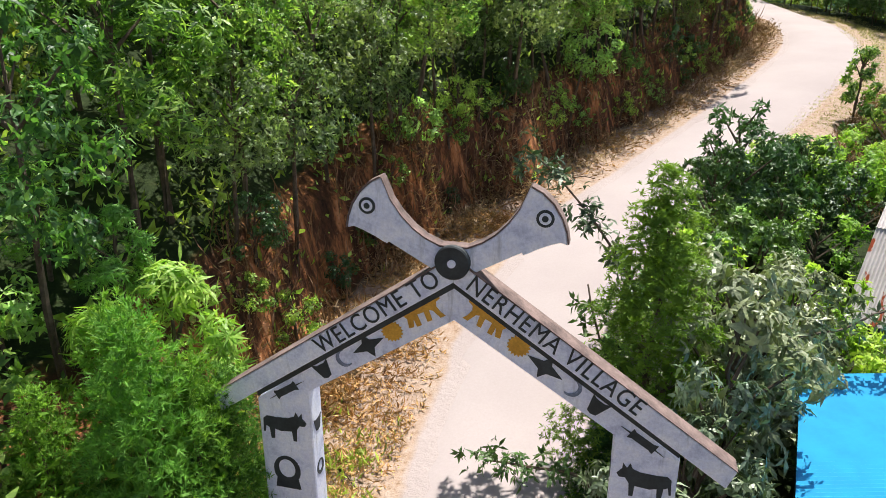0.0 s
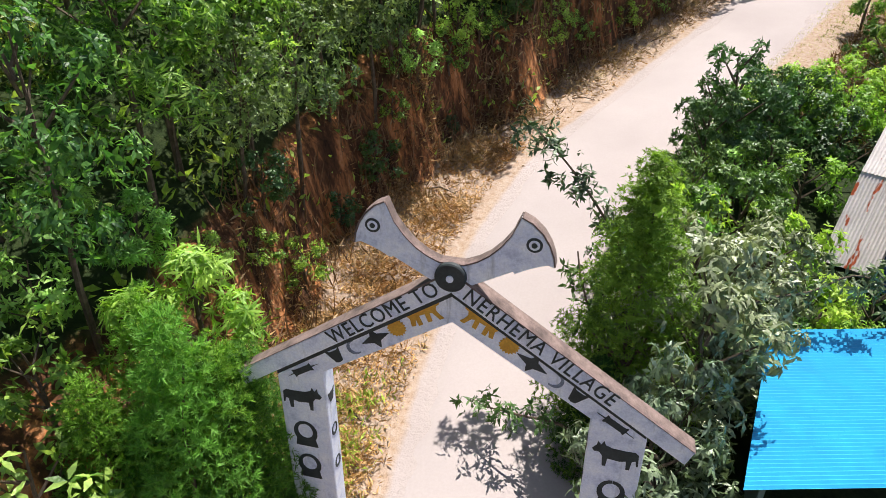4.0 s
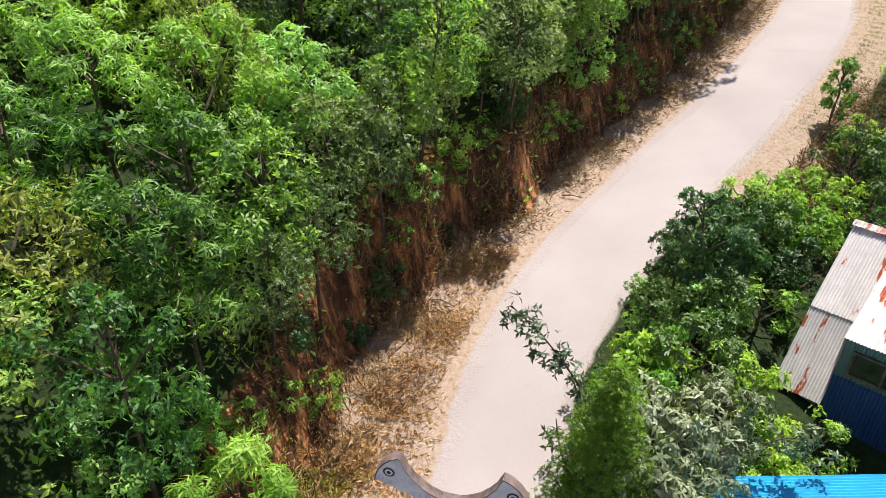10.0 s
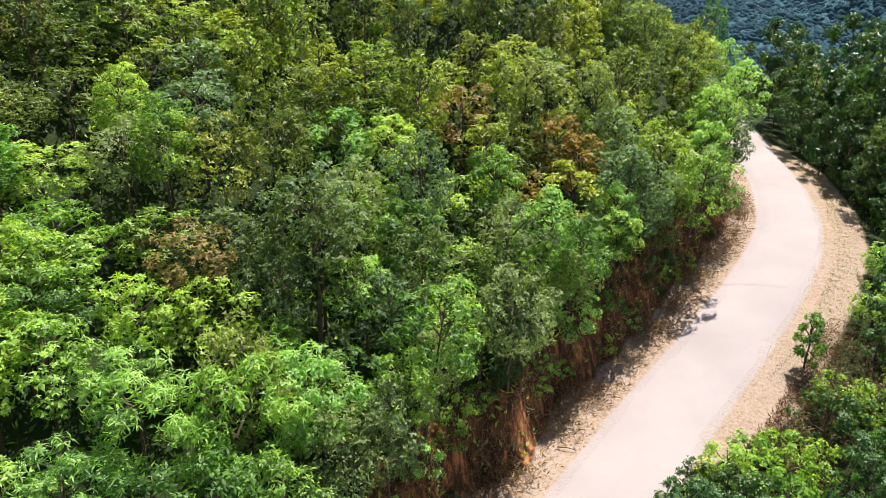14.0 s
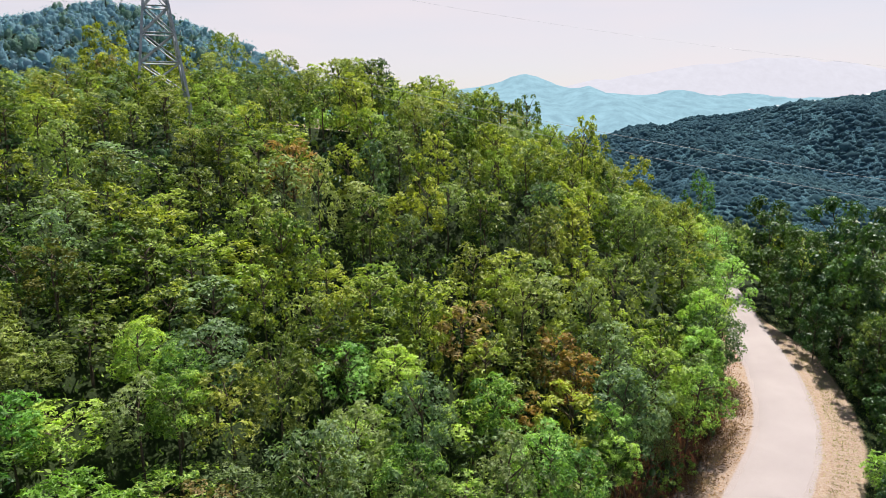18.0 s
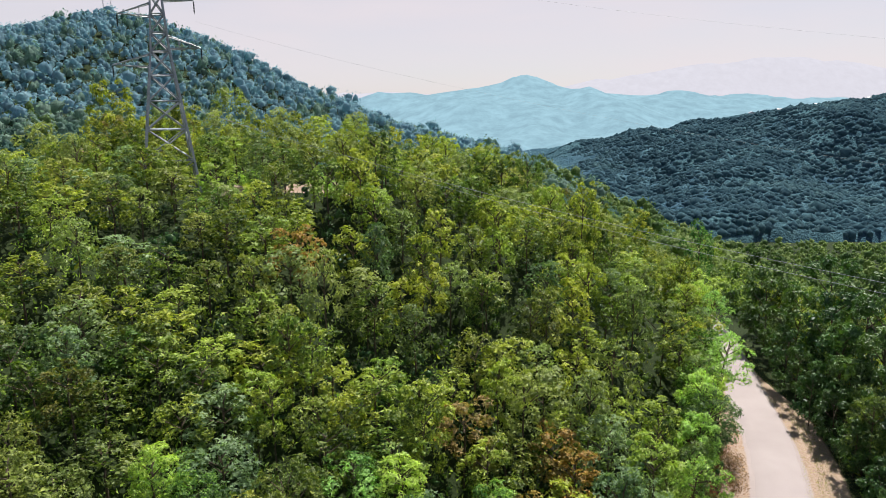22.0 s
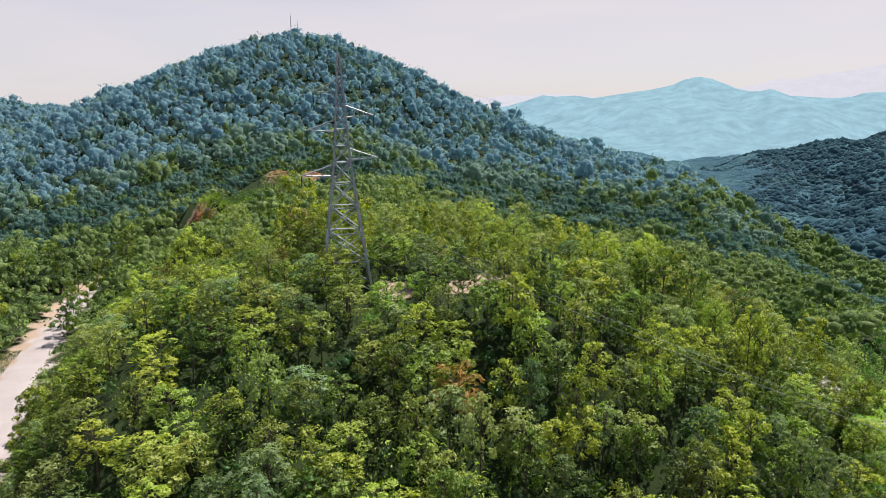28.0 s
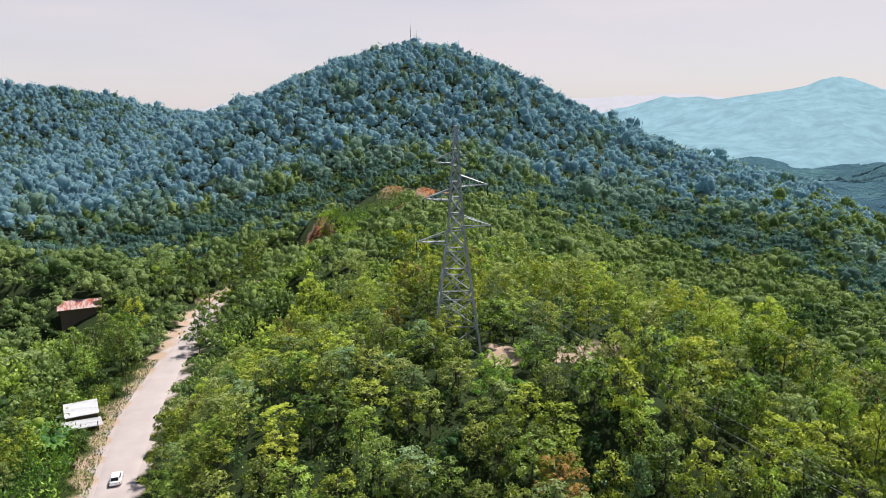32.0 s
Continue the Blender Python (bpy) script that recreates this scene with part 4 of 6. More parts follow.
for sgn in (1, -1):
    f = (lambda o: o) if sgn == 1 else mirror
    slab("pillar", f([(-3.42, -2.85), (-3.42, gate_foot - 0.6), (-2.45, gate_foot - 0.6), (-2.45, -2.5)]), 0.0, 0.42, M_CONC, gate, bevel=0.02)
    slab("gable_band", f([(-3.42, -2.85), (-2.45, -2.56), (-0.0, -0.97), (0.0, -0.3)]), 0.003, 0.19, M_CONC, gate)
    slab("roof_beam", f([(-4.2, -2.83), (-4.08, -3.14), (0.0, -0.33), (0.0, 0.06)]), -0.1, 0.2, M_CONC, gate, bevel=0.015)
    slab("coping", f([(-4.21, -2.825), (-4.19, -2.80), (0.0, 0.092), (0.0, 0.064)]), -0.115, 0.215, M_MOSS, gate, "mossy brown weathered top edge")
    # the shadow below the beam, with its weathering, built as a dark strip
    slab("shadow_strip", f([(-3.4, -2.685), (-3.4, -2.79), (0.0, -0.45), (0.0, -0.345)]), -0.018, 0.001, M_PAINT_DARK, gate, "dark strip standing in for shadow and weathering under the beam")
    horn = slab("horn", f(HORN), -0.08, 0.12, M_CONC, gate, bevel=0.012)
    slab("horn_edge", f([(x, z + 0.004) for x, z in HORN[0:8]] + [(x, z + 0.03) for x, z in HORN[7::-1]]), -0.085, 0.125, M_MOSS, gate, "mossy brown upper edge")
    slab("horn_tip_edge", f([(x - 0.003, z + 0.004) for x, z in HORN[7:13]] + [(x - 0.022, z + 0.022) for x, z in HORN[12:6:-1]]), -0.085, 0.125, M_MOSS, gate, "mossy brown outer edge")
    ex, ez = -1.28 * sgn, 0.74
    for nm, r, y0, mt in (("eye_ring", 0.125, -0.092, M_PAINT_DARK), ("eye_white", 0.085, -0.098, M_CONC), ("pupil", 0.045, -0.104, M_PAINT_DARK)):
        slab(nm, [(ex + r * math.cos(k * math.tau / 20), ez + r * math.sin(k * math.tau / 20)) for k in range(20)], y0, -0.07, mt, horn)
hub = slab("hub_disc", [(0.26 * math.cos(k * math.tau / 28), 0.26 * math.sin(k * math.tau / 28)) for k in range(28)], -0.18, -0.07, M_PAINT_DARK, gate, "dark round boss", bevel=0.02)
slab("boss", [(0.06 * math.cos(k * math.tau / 14), 0.06 * math.sin(k * math.tau / 14)) for k in range(14)], -0.21, -0.17, M_CONC, hub)


def letters(text, x, z, turn, length, height, parent, mat, y, name="lettering"):
    """Raised letters that run from (x, z) over the given length."""
    cu = bpy.data.curves.new(name, "FONT")
    cu.body, cu.size, cu.extrude, cu.resolution_u = text, 1.0, 0.01, 3
    cu.space_character = 1.1
    tmp = bpy.data.objects.new(name, cu)
    me = bpy.data.meshes.new_from_object(tmp)
    bpy.data.objects.remove(tmp)
    me.name = name
    xs_ = [v.co.x for v in me.vertices]
    ys_ = [v.co.y for v in me.vertices]
    sx, sy = length / (max(xs_) - min(xs_)), height / (max(ys_) - min(ys_))
    c, s = math.cos(radians(turn)), math.sin(radians(turn))
    x0, y0 = min(xs_), min(ys_)
    for v in me.vertices:
        a, b, d = (v.co.x - x0) * sx, (v.co.y - y0) * sy, v.co.z
        v.co = (x + a * c - b * s, y - d, z + a * s + b * c)
    me.materials.append(mat)
    ob = new(name, me)
    ob.parent = parent
    return ob


letters("WELCOME TO", -2.14, -1.77, 35.4, 2.42, 0.28, gate, M_LETTER, -0.105)
letters("NERHEMA VILLAGE", 0.19, -0.40, -34.2, 3.06, 0.28, gate, M_LETTER, -0.105)


def at_(o, cx, cz, turn, size, flip=1):
    c, s = math.cos(radians(turn)), math.sin(radians(turn))
    r = [(cx + flip * x * size * c - z * size * s, cz + flip * x * size * s + z * size * c) for x, z in o]
    return r if flip == 1 else r[::-1]


BEAST = [(-0.5, 0.2), (-0.42, 0.27), (-0.2, 0.26), (0.1, 0.28), (0.25, 0.34), (0.3, 0.46), (0.36, 0.34), (0.44, 0.45), (0.45, 0.32), (0.55, 0.2), (0.5, 0.12), (0.38, 0.12), (0.3, 0.0),
         (0.28, -0.3), (0.2, -0.3), (0.18, -0.05), (-0.1, -0.08), (-0.24, -0.04), (-0.26, -0.3), (-0.34, -0.3), (-0.37, -0.02), (-0.45, 0.02), (-0.48, -0.15), (-0.52, -0.14)]
CAT = [(-0.78, 0.32), (-0.66, 0.24), (-0.5, 0.13), (-0.38, 0.2), (-0.1, 0.24), (0.2, 0.24), (0.3, 0.35), (0.4, 0.36), (0.46, 0.4), (0.52, 0.34), (0.62, 0.24), (0.6, 0.14), (0.47, 0.1), (0.41, -0.02),
       (0.45, -0.2), (0.52, -0.33), (0.38, -0.33), (0.28, -0.08), (0.19, -0.03), (0.14, -0.31), (0.01, -0.31), (0.04, -0.03), (-0.16, -0.03), (-0.18, -0.33), (-0.31, -0.33), (-0.3, -0.09), (-0.4, -0.31), (-0.53, -0.29), (-0.46, -0.04),
       (-0.52, 0.06), (-0.68, 0.17)]
STAR4 = [(math.cos(k * math.tau / 8) * (0.5 if k % 2 == 0 else 0.17), math.sin(k * math.tau / 8) * (0.34 if k % 2 == 0 else 0.17)) for k in range(8)]
SUNP = [((0.5 if k % 2 else 0.4) * math.cos(k * math.tau / 36), (0.5 if k % 2 else 0.4) * math.sin(k * math.tau / 36)) for k in range(36)]
CRES = [(0.5 * math.cos(a), 0.5 * math.sin(a)) for a in np.linspace(-1.9, 1.9, 13)] + [(-0.13 + 0.42 * math.cos(a), 0.42 * math.sin(a)) for a in np.linspace(1.7, -1.7, 11)]
CRES = [(-x, z) for x, z in CRES][::-1]
CUP = [(-0.42, 0.38), (-0.2, 0.26), (0.2, 0.26), (0.42, 0.38), (0.2, -0.36), (0.0, -0.42), (-0.2, -0.36)]
DRUM = [(-0.9, -0.02), (-0.5, -0.02), (-0.5, -0.2), (-0.36, -0.14), (0.36, -0.14), (0.5, -0.2), (0.5, -0.02), (0.9, 0.0), (0.5, 0.03), (0.5, 0.2), (0.36, 0.14), (-0.36, 0.14), (-0.5, 0.2), (-0.5, 0.02)]
RING = [(0.38 * math.cos(a), 0.44 * math.sin(a) + 0.05) for a in np.linspace(1.6, 7.85, 22)] + [(0.24 * math.cos(a), 0.29 * math.sin(a) + 0.1) for a in np.linspace(7.85, 1.6, 22)]
RINGFOOT = [(-0.3, -0.2), (-0.36, -0.52), (0.36, -0.52), (0.3, -0.2), (0.0, -0.38)]
for sgn in (1, -1):
    k = sgn
    def emblem(name, o, x, z, turn, size, mt, flip=1):
        slab(name, at_(o, x * (1 if k == 1 else -1), z, turn * k, size, flip * (1 if k == 1 else -1)), -0.014, 0.002, mt, gate)
    emblem("painted_tiger", CAT, -0.5, -0.88, 28, 0.60, M_PAINT_OCHRE)
    emblem("painted_sun", SUNP, -0.98, -1.27, 0, 0.36, M_PAINT_OCHRE)
    emblem("painted_star", STAR4, -1.38, -1.57, 33, 0.62, M_PAINT_DARK)
    emblem("painted_moon", CRES, -1.79, -1.85, 33, 0.30, M_PAINT_GREY)
    emblem("painted_cup", CUP, -2.17, -2.11, 33, 0.38, M_PAINT_DARK)
    emblem("painted_drum", DRUM, -2.87, -2.6, 33, 0.44, M_PAINT_DARK)
    emblem("painted_bull", BEAST, -2.96, -3.36, 0, 0.76, M_PAINT_DARK)
    for z in (-3.3, -4.2, -5.1):
        o_ = at_(RING if z < -4 else CUP, 0.21, z, 0, 0.34)
        jamb = slab("jamb_emblem", o_, -0.006, 0.006, M_PAINT_DARK, gate)
        jamb.matrix_basis = Matrix.Translation((-2.446 * k, 0, 0)) @ pose(0, 0, 0, 0, 0, 90)
    for z in (-4.25, -5.15):
        emblem("painted_shield", RING, -2.98, z, 0, 0.66, M_PAINT_DARK)
        emblem("painted_shield_foot", RINGFOOT, -2.98, z, 0, 0.66, M_PAINT_DARK)


# ---- pylon ----
def pylon(x, y, base, top):
    t = thing("pylon", "grey galvanised lattice steel power pylon standing on the wooded knoll", "pylon", pose(x, y, base, 0, 0, 24))
    H = top - base
    def half(z):
        f = z / H
        return 2.9 + (0.95 - 2.9) * f / 0.55 if f < 0.55 else 0.95 + (0.12 - 0.95) * (f - 0.55) / 0.45
    levels = [0, 0.13, 0.25, 0.36, 0.46, 0.55, 0.62, 0.69, 0.76, 0.83, 0.9, 0.96, 1.0]
    cor = [(-1, -1), (1, -1), (1, 1), (-1, 1)]
    P = lambda i, f: Vector((cor[i % 4][0] * half(f * H), cor[i % 4][1] * half(f * H), f * H))
    for i in range(4):
        part("leg", tube(bmesh.new(), [P(i, a) for a in levels], [0.17 if a < 0.5 else 0.12 for a in levels], 4), M_STEEL, t)
    for i in range(4):
        for a, b in zip(levels, levels[1:]):
            for u, v in ((P(i, a), P(i + 1, b)), (P(i + 1, a), P(i, b)), (P(i, b), P(i + 1, b))):
                part("brace", rod(bmesh.new(), u, v, 0.08, None, 4), M_STEEL, t)
    for f, L, s in ((0.49, 3.6, -1), (0.56, 3.3, 1), (0.68, 3.2, -1), (0.74, 3.2, 1), (0.84, 2.6, -1)):
        bm = bmesh.new()
        tip = Vector((s * (half(f * H) + L), 0, f * H + 0.2))
        for q in (-1, 1):
            rod(bm, (s * half(f * H), q * half(f * H), f * H), tip, 0.08, 0.05, 4)
            rod(bm, (s * half((f + 0.05) * H), q * half((f + 0.05) * H), (f + 0.05) * H), tip, 0.07, 0.05, 4)
            for u in (0.33, 0.66):
                a = Vector((s * half(f * H), q * half(f * H), f * H)).lerp(tip, u)
                b = Vector((s * half((f + 0.05) * H), q * half((f + 0.05) * H), (f + 0.05) * H)).lerp(tip, u)
                rod(bm, a, b, 0.045, None, 4)
        arm = part("cross_arm", bm, M_STEEL, t)
        bm = bmesh.new()
        for k in range(7):
            rod(bm, tip - Vector((0, 0, 0.15 + 0.16 * k)), tip - Vector((0, 0, 0.27 + 0.16 * k)), 0.09, 0.06, 8)
        rod(bm, tip, tip - Vector((0, 0, 1.4)), 0.025, None, 4)
        part("insulator", bm, M_PAINT_DARK, arm)
    return t


pylon(-30.7, 78, gz(-30.7, 78), 57.1)

# ---- roadside plants ----
def bush_kind(seed, height, radius, n, count, per, leaf, width, mat, spread=0.35, droop=0.15, base=0.12, inner=150, oval=True, fill=0):
    return tree_kind(seed, height, radius, n, count, per, leaf, width, mat, spread, droop, inner, 0.3, base, 5, oval, fill)


def conifer_kind(seed, height, radius, count, mat, leaf=0.26, upright=False):
    """A cone of feathery sprays."""
    rng = np.random.RandomState(seed)
    cl = []
    for k in range(34):
        f = (k / 34) ** 0.8
        r = radius * (1 - f) ** 0.85 + 0.1
        a = k * 2.39996
        cl.append((r * 0.6 * math.cos(a), r * 0.6 * math.sin(a), height * (0.06 + 0.92 * f), 0.22 + r * 0.36))
    v = whorls(rng, cl, count, 8, leaf, 0.13 if upright else 0.22, 1.2 if upright else 0.8, -0.15 if upright else 0.25, 320, 0.3)
    return dict(crown=mesh_np("crown", v, quads(len(v) // 4), mat), trunk=trunk_mesh(rng, "trunk", height, cl, 0.09, 6, 12), h=height, v=v)


K_THUJA = conifer_kind(51, 7.0, 1.4, 4200, M_THUJA, 0.095)
K_CEDAR = conifer_kind(52, 6.6, 1.6, 3400, M_NEEDLE, 0.145, True)
K_PALE = bush_kind(53, 4.6, 1.5, 15, 330, 6, 0.23, 0.36, M_LEAF_PALE, 0.15, 0.45, fill=0)
K_GLOSS = bush_kind(54, 5.2, 1.25, 15, 420, 6, 0.18, 0.42, M_LEAF_GLOSS, 0.5, 0.0)
K_SHRUB = bush_kind(55, 2.8, 1.3, 10, 260, 5, 0.15, 0.42, M_LEAF_FRESH, 0.4, 0.1, oval=False)
K_SHRUB2 = bush_kind(56, 2.6, 1.3, 10, 240, 5, 0.17, 0.42, M_LEAF_LIME, 0.4, 0.1, oval=False)
K_SHRUB3 = bush_kind(57, 3.2, 1.3, 10, 240, 5, 0.17, 0.46, M_LEAF_GLOSS, 0.4, 0.1, oval=False)
K_NARROW = bush_kind(58, 5.6, 1.2, 11, 420, 7, 0.28, 0.17, M_LEAF_LIME, 0.2, 0.5)
K_SAPLING = bush_kind(59, 4.2, 0.8, 16, 330, 6, 0.19, 0.4, M_LEAF_FRESH, 0.3, 0.2, 0.08, 20, fill=0)
K_BIGLEAF = bush_kind(60, 4.6, 1.6, 8, 120, 5, 0.36, 0.42, M_LEAF_FRESH, 0.3, 0.25, 0.2, 40)


def set_plant(kind, name, label, x, y, top, group="", category="tree", wide=1.0, turn=None):
    z = gz(x, y)
    s = (top - z) / kind["h"] / 1.02
    ob = plant(kind, name, label, x, y, z - 0.05, (x * 77 + y * 131) % 360 if turn is None else turn, s, group, category)
    ob.scale = (s * wide, s * wide, s)
    return ob


set_plant(K_THUJA, "thuja_tree", "feathery green thuja standing beside the road and gate", 4.35, 13.0, 6.2, wide=1.25)
set_plant(K_THUJA, "thuja_tree", "small feathery thuja at the foot of the gate", 3.6, 12.2, 1.6, wide=1.5)
for x, y, top, w in ((-4.7, 9.3, 5.0, 1.0), (-5.5, 10.4, 4.6, 1.0), (-3.9, 10.6, 3.2, 1.2), (-4.2, 9.9, 3.9, 1.1), (-6.2, 9.2, 3.6, 1.1)):
    set_plant(K_CEDAR, "cedar_tree", "green feathery cedar beside the gate pillar", x, y, top, "cedars by the gate", wide=w)
set_plant(K_NARROW, "narrow_leaved_tree", "light green tree with long drooping leaves behind the cedars", -5.3, 12.3, 5.2)
for x, y, top in ((-6.6, 13.2, 5.6), (-8.4, 13.8, 6.4)):
    set_plant(K_NARROW, "narrow_leaved_tree", "tree with long drooping leaves on the bank above the gate", x, y, top, wide=1.1)
for x, y, top in ((-7.4, 9.8, 4.2), (-8.2, 11.6, 4.8), (-7.2, 8.4, 3.2)):
    set_plant(K_BIGLEAF, "large_leaved_tree", "sparse tree with large light green leaves", x, y, top)
for x, y, top, w in ((4.7, 10.7, 3.4, 0.65), (5.8, 12.3, 4.5, 0.85), (6.5, 13.7, 4.0, 0.85), (7.8, 15.0, 3.5, 0.9), (4.3, 9.9, 2.6, 1.0), (6.3, 14.9, 4.0, 0.9), (8.9, 16.2, 3.3, 0.9)):
    set_plant(K_PALE, "pale_leaved_tree", "bushy tree with pale glossy leaves beside the gate", x, y, top, "pale trees by the gate", wide=w)
for x, y, top, w in ((9.95, 23.2, 6.3, 0.95), (8.95, 22.3, 5.2, 0.85), (8.0, 20.3, 3.9, 1.0), (11.6, 23.8, 5.0, 1.1), (12.9, 26.2, 4.4, 1.1), (10.6, 21.0, 3.8, 1.1)):
    set_plant(K_GLOSS, "glossy_tree", "dark glossy-leaved tree at the roadside", x, y, top, "roadside trees", wide=w)
for x, y, top in ((6.6, 17.6, 3.4), (7.4, 18.4, 3.0), (6.1, 16.3, 3.0)):
    set_plant(K_SHRUB2, "bright_shrub", "bright yellow-green shrub beside the road", x, y, top, "roadside shrubs", "shrub", wide=0.75)
set_plant(K_SAPLING, "sapling", "slender sapling standing alone at the road edge", 21.3, 36.4, 7.4, wide=0.9)

# a bough that reaches over the road, and one low under the gate
def bough(points, n, mat, name, label, leaf=0.22):
    rng = np.random.RandomState(int(abs(points[0][0]) * 100))
    ob = thing(name, label, "branch")
    bm = bmesh.new()
    line = glide([(*p, 0) for p in points], 0.25)
    tube(bm, [tuple(a[:3]) for a in line], [0.045 - 0.03 * k / len(line) for k in range(len(line))])
    part("limb", bm, M_BARK, ob)
    fine = np.stack([np.interp(np.linspace(0.15, 1, 46), np.linspace(0, 1, len(line)), line[:, j]) for j in range(3)], 1)
    cl = [(*(p + 0.2 * rng.normal(size=3)), 0.1 + 0.1 * rng.rand()) for p in fine]
    v = whorls(rng, cl, n, 4, leaf, 0.36, 0.5, 0.3, oval=True)
    c = new("leaves", mesh_np("leaves", v, leaf_faces(v, True), mat))
    c.parent = ob
    return ob


bough([(4.9, 14.6, 0.2), (4.5, 14.8, 2.4), (3.7, 15.2, 3.8), (2.8, 15.6, 4.9), (1.95, 15.9, 5.7)], 190, M_LEAF_PALE, "overhanging_bough", "leafy bough reaching out over the pale road")
bough([(4.6, 13.4, -0.6), (3.4, 13.6, 2.0), (3.2, 14.2, 3.0)], 60, M_LEAF_GLOSS, "overhanging_bough", "dark leafy bough beside the thuja")
bough([(3.6, 11.4, -1.6), (2.9, 11.6, -0.2), (1.8, 12.2, -0.3), (0.8, 13.0, -0.7)], 90, M_LEAF_GLOSS, "low_bough", "dark leafy bough hanging low over the road under the gate", 0.2)

bough([(6.6, 13.7, -0.4), (7.2, 13.8, 1.6), (8.9, 14.0, 2.0), (9.8, 14.0, 2.45), (11.0, 14.1, 2.0)], 120, M_LEAF_PALE, "overhanging_bough", "pale leafy bough reaching over the blue roof")


def outside_house(X, Y):
    u, v = (X - 15.45) * 0.731 - (Y - 22.89) * 0.682, (X - 15.45) * 0.682 + (Y - 22.89) * 0.731
    return ~((u > -0.7) & (u < 9.0) & (v > -6.2) & (v < 4.2))


# shrubs along the lower side of the road
X, Y, rng = spots(3, 48, 12, 60, 1.9, 61)
z, vg, bk, d, left, wv, dv = ground_z(X, Y, True)
ok = ~left & (d > 0.45) & (d < np.where(Y < 34, 15, 11)) & (Y > 12)
ok &=  outside_house(X, Y) & ~((X > 6.6) & (Y < 14.2)) & seen(X, Y, -10, 38)
ok &= ~((Y > 34) & (Y < 72) & (d < 4.4))
ok &= ~((Y > 30) & (Y < 45) & (d < 4.2)) & (np.hypot(X - 21.3, Y - 36.4) > 3.2)
for x, y, zz, dd in zip(X[ok], Y[ok], z[ok], d[ok]):
    k = rng.choice(3, p=[0.4, 0.25, 0.35])
    kind, nm, lb = [(K_SHRUB, "shrub", "dense green shrub beside the road"), (K_SHRUB2, "bright_shrub", "bright green shrub beside the road"), (K_SHRUB3, "glossy_shrub", "dark glossy shrub beside the road")][k]
    plant(kind, nm, lb, x, y, zz - 0.1, rng.rand() * 360, (0.55 + 0.12 * min(dd, 4)) * (0.8 + 0.5 * rng.rand()), "roadside shrubs", "shrub")

K_DARK = tree_kind(70, 9.0, 2.6, 16, 620, 5, 0.27, 0.42, M_LEAF_GLOSS, 0.4, 0.1, 320, 0.6, 0.08, fill=0)
# tall dark trees on the outer side of the bend
for x, y, top in ((38.5, 57, 17), (40.5, 62, 19), (39.5, 67, 18), (41, 72, 20), (40, 77, 19), (43, 66, 22), (42, 53, 15), (44, 58, 19), (39.5, 84, 20), (41.5, 90, 21), (46, 74, 22), (46, 82, 22), (38.5, 50, 13), (41, 47, 13), (37.5, 46, 10), (45, 50, 16), (34, 44.5, 7), (48, 63, 21), (35.0, 52, 11), (35.6, 57, 12), (36.0, 61.5, 13), (36.2, 66, 13), (37.0, 70.5, 14), (38.0, 75, 15), (32.4, 45.5, 8.5), (33.6, 49, 10)):
    set_plant(K_DARK, "dark_tree", "tall dark green tree on the outer edge of the road bend", x, y, top, "trees along the bend", wide=0.9)
set_plant(NEAR[6][0], "dark_tree", "tall dark green tree above the road bend", 36.0, 98.5, 23.5, wide=0.7)
for x, y, top in ((14.8, 76, 32.3), (9.7, 84, 34.5), (12, 80, 31), (17, 80, 30)):
    set_plant(MID[1][0], "slender_tree", "slender tall tree rising above the woods on the knoll", x, y, top, wide=0.72)

# trees that lean over the top of the cutting
rng = np.random.RandomState(63)
dirs = np.gradient(ROAD[:, :2], axis=0)
dirs /= np.linalg.norm(dirs, axis=1)[:, None]
for i in range(0, len(ROAD), 2):
    x, y = ROAD[i, :2]
    if not 15 < y < 92:
        continue
    wv_ = float(np.interp(y, [5, 16, 24, 32, 60, 90], [4.6, 4.3, 3.6, 2.8, 2.8, 2.2]))
    off = ROAD[i, 3] + wv_ + 0.7 + 1.1 * rng.rand()
    tx, ty = x - dirs[i, 1] * off, y + dirs[i, 0] * off
    k = NEAR[rng.choice([0, 1, 2, 2, 6, 6])]
    ob = plant(k[0], k[1], "tree leaning out over the top of the road cutting", tx, ty, gz(tx, ty) - 0.2, rng.rand() * 360, 0.72 + 0.4 * rng.rand(), "trees above the cutting")
    ob.matrix_basis = ob.matrix_basis @ pose(0, 0, 0, 8 * rng.normal(), 8 * rng.normal(), 0)

# shrubs rooted in the face of the cutting
for i in range(0, len(ROAD)):
    x, y = ROAD[i, :2]
    if not 13 < y < 90 or rng.rand() > 0.62:
        continue
    wv_ = float(np.interp(y, [5, 16, 24, 32, 60, 90], [4.6, 4.3, 3.6, 2.8, 2.8, 2.2]))
    off = ROAD[i, 3] + wv_ + 0.25 + 0.9 * rng.rand()
    tx, ty = x - dirs[i, 1] * off, y + dirs[i, 0] * off
    kind = (K_SHRUB, K_SHRUB3, K_SHRUB)[rng.randint(3)]
    ob = plant(kind, "bank_shrub", "green shrub hanging from the red earth cutting", tx, ty, gz(tx, ty) - 0.15, rng.rand() * 360, 0.35 + 0.35 * rng.rand(), "shrubs on the cutting", "shrub")

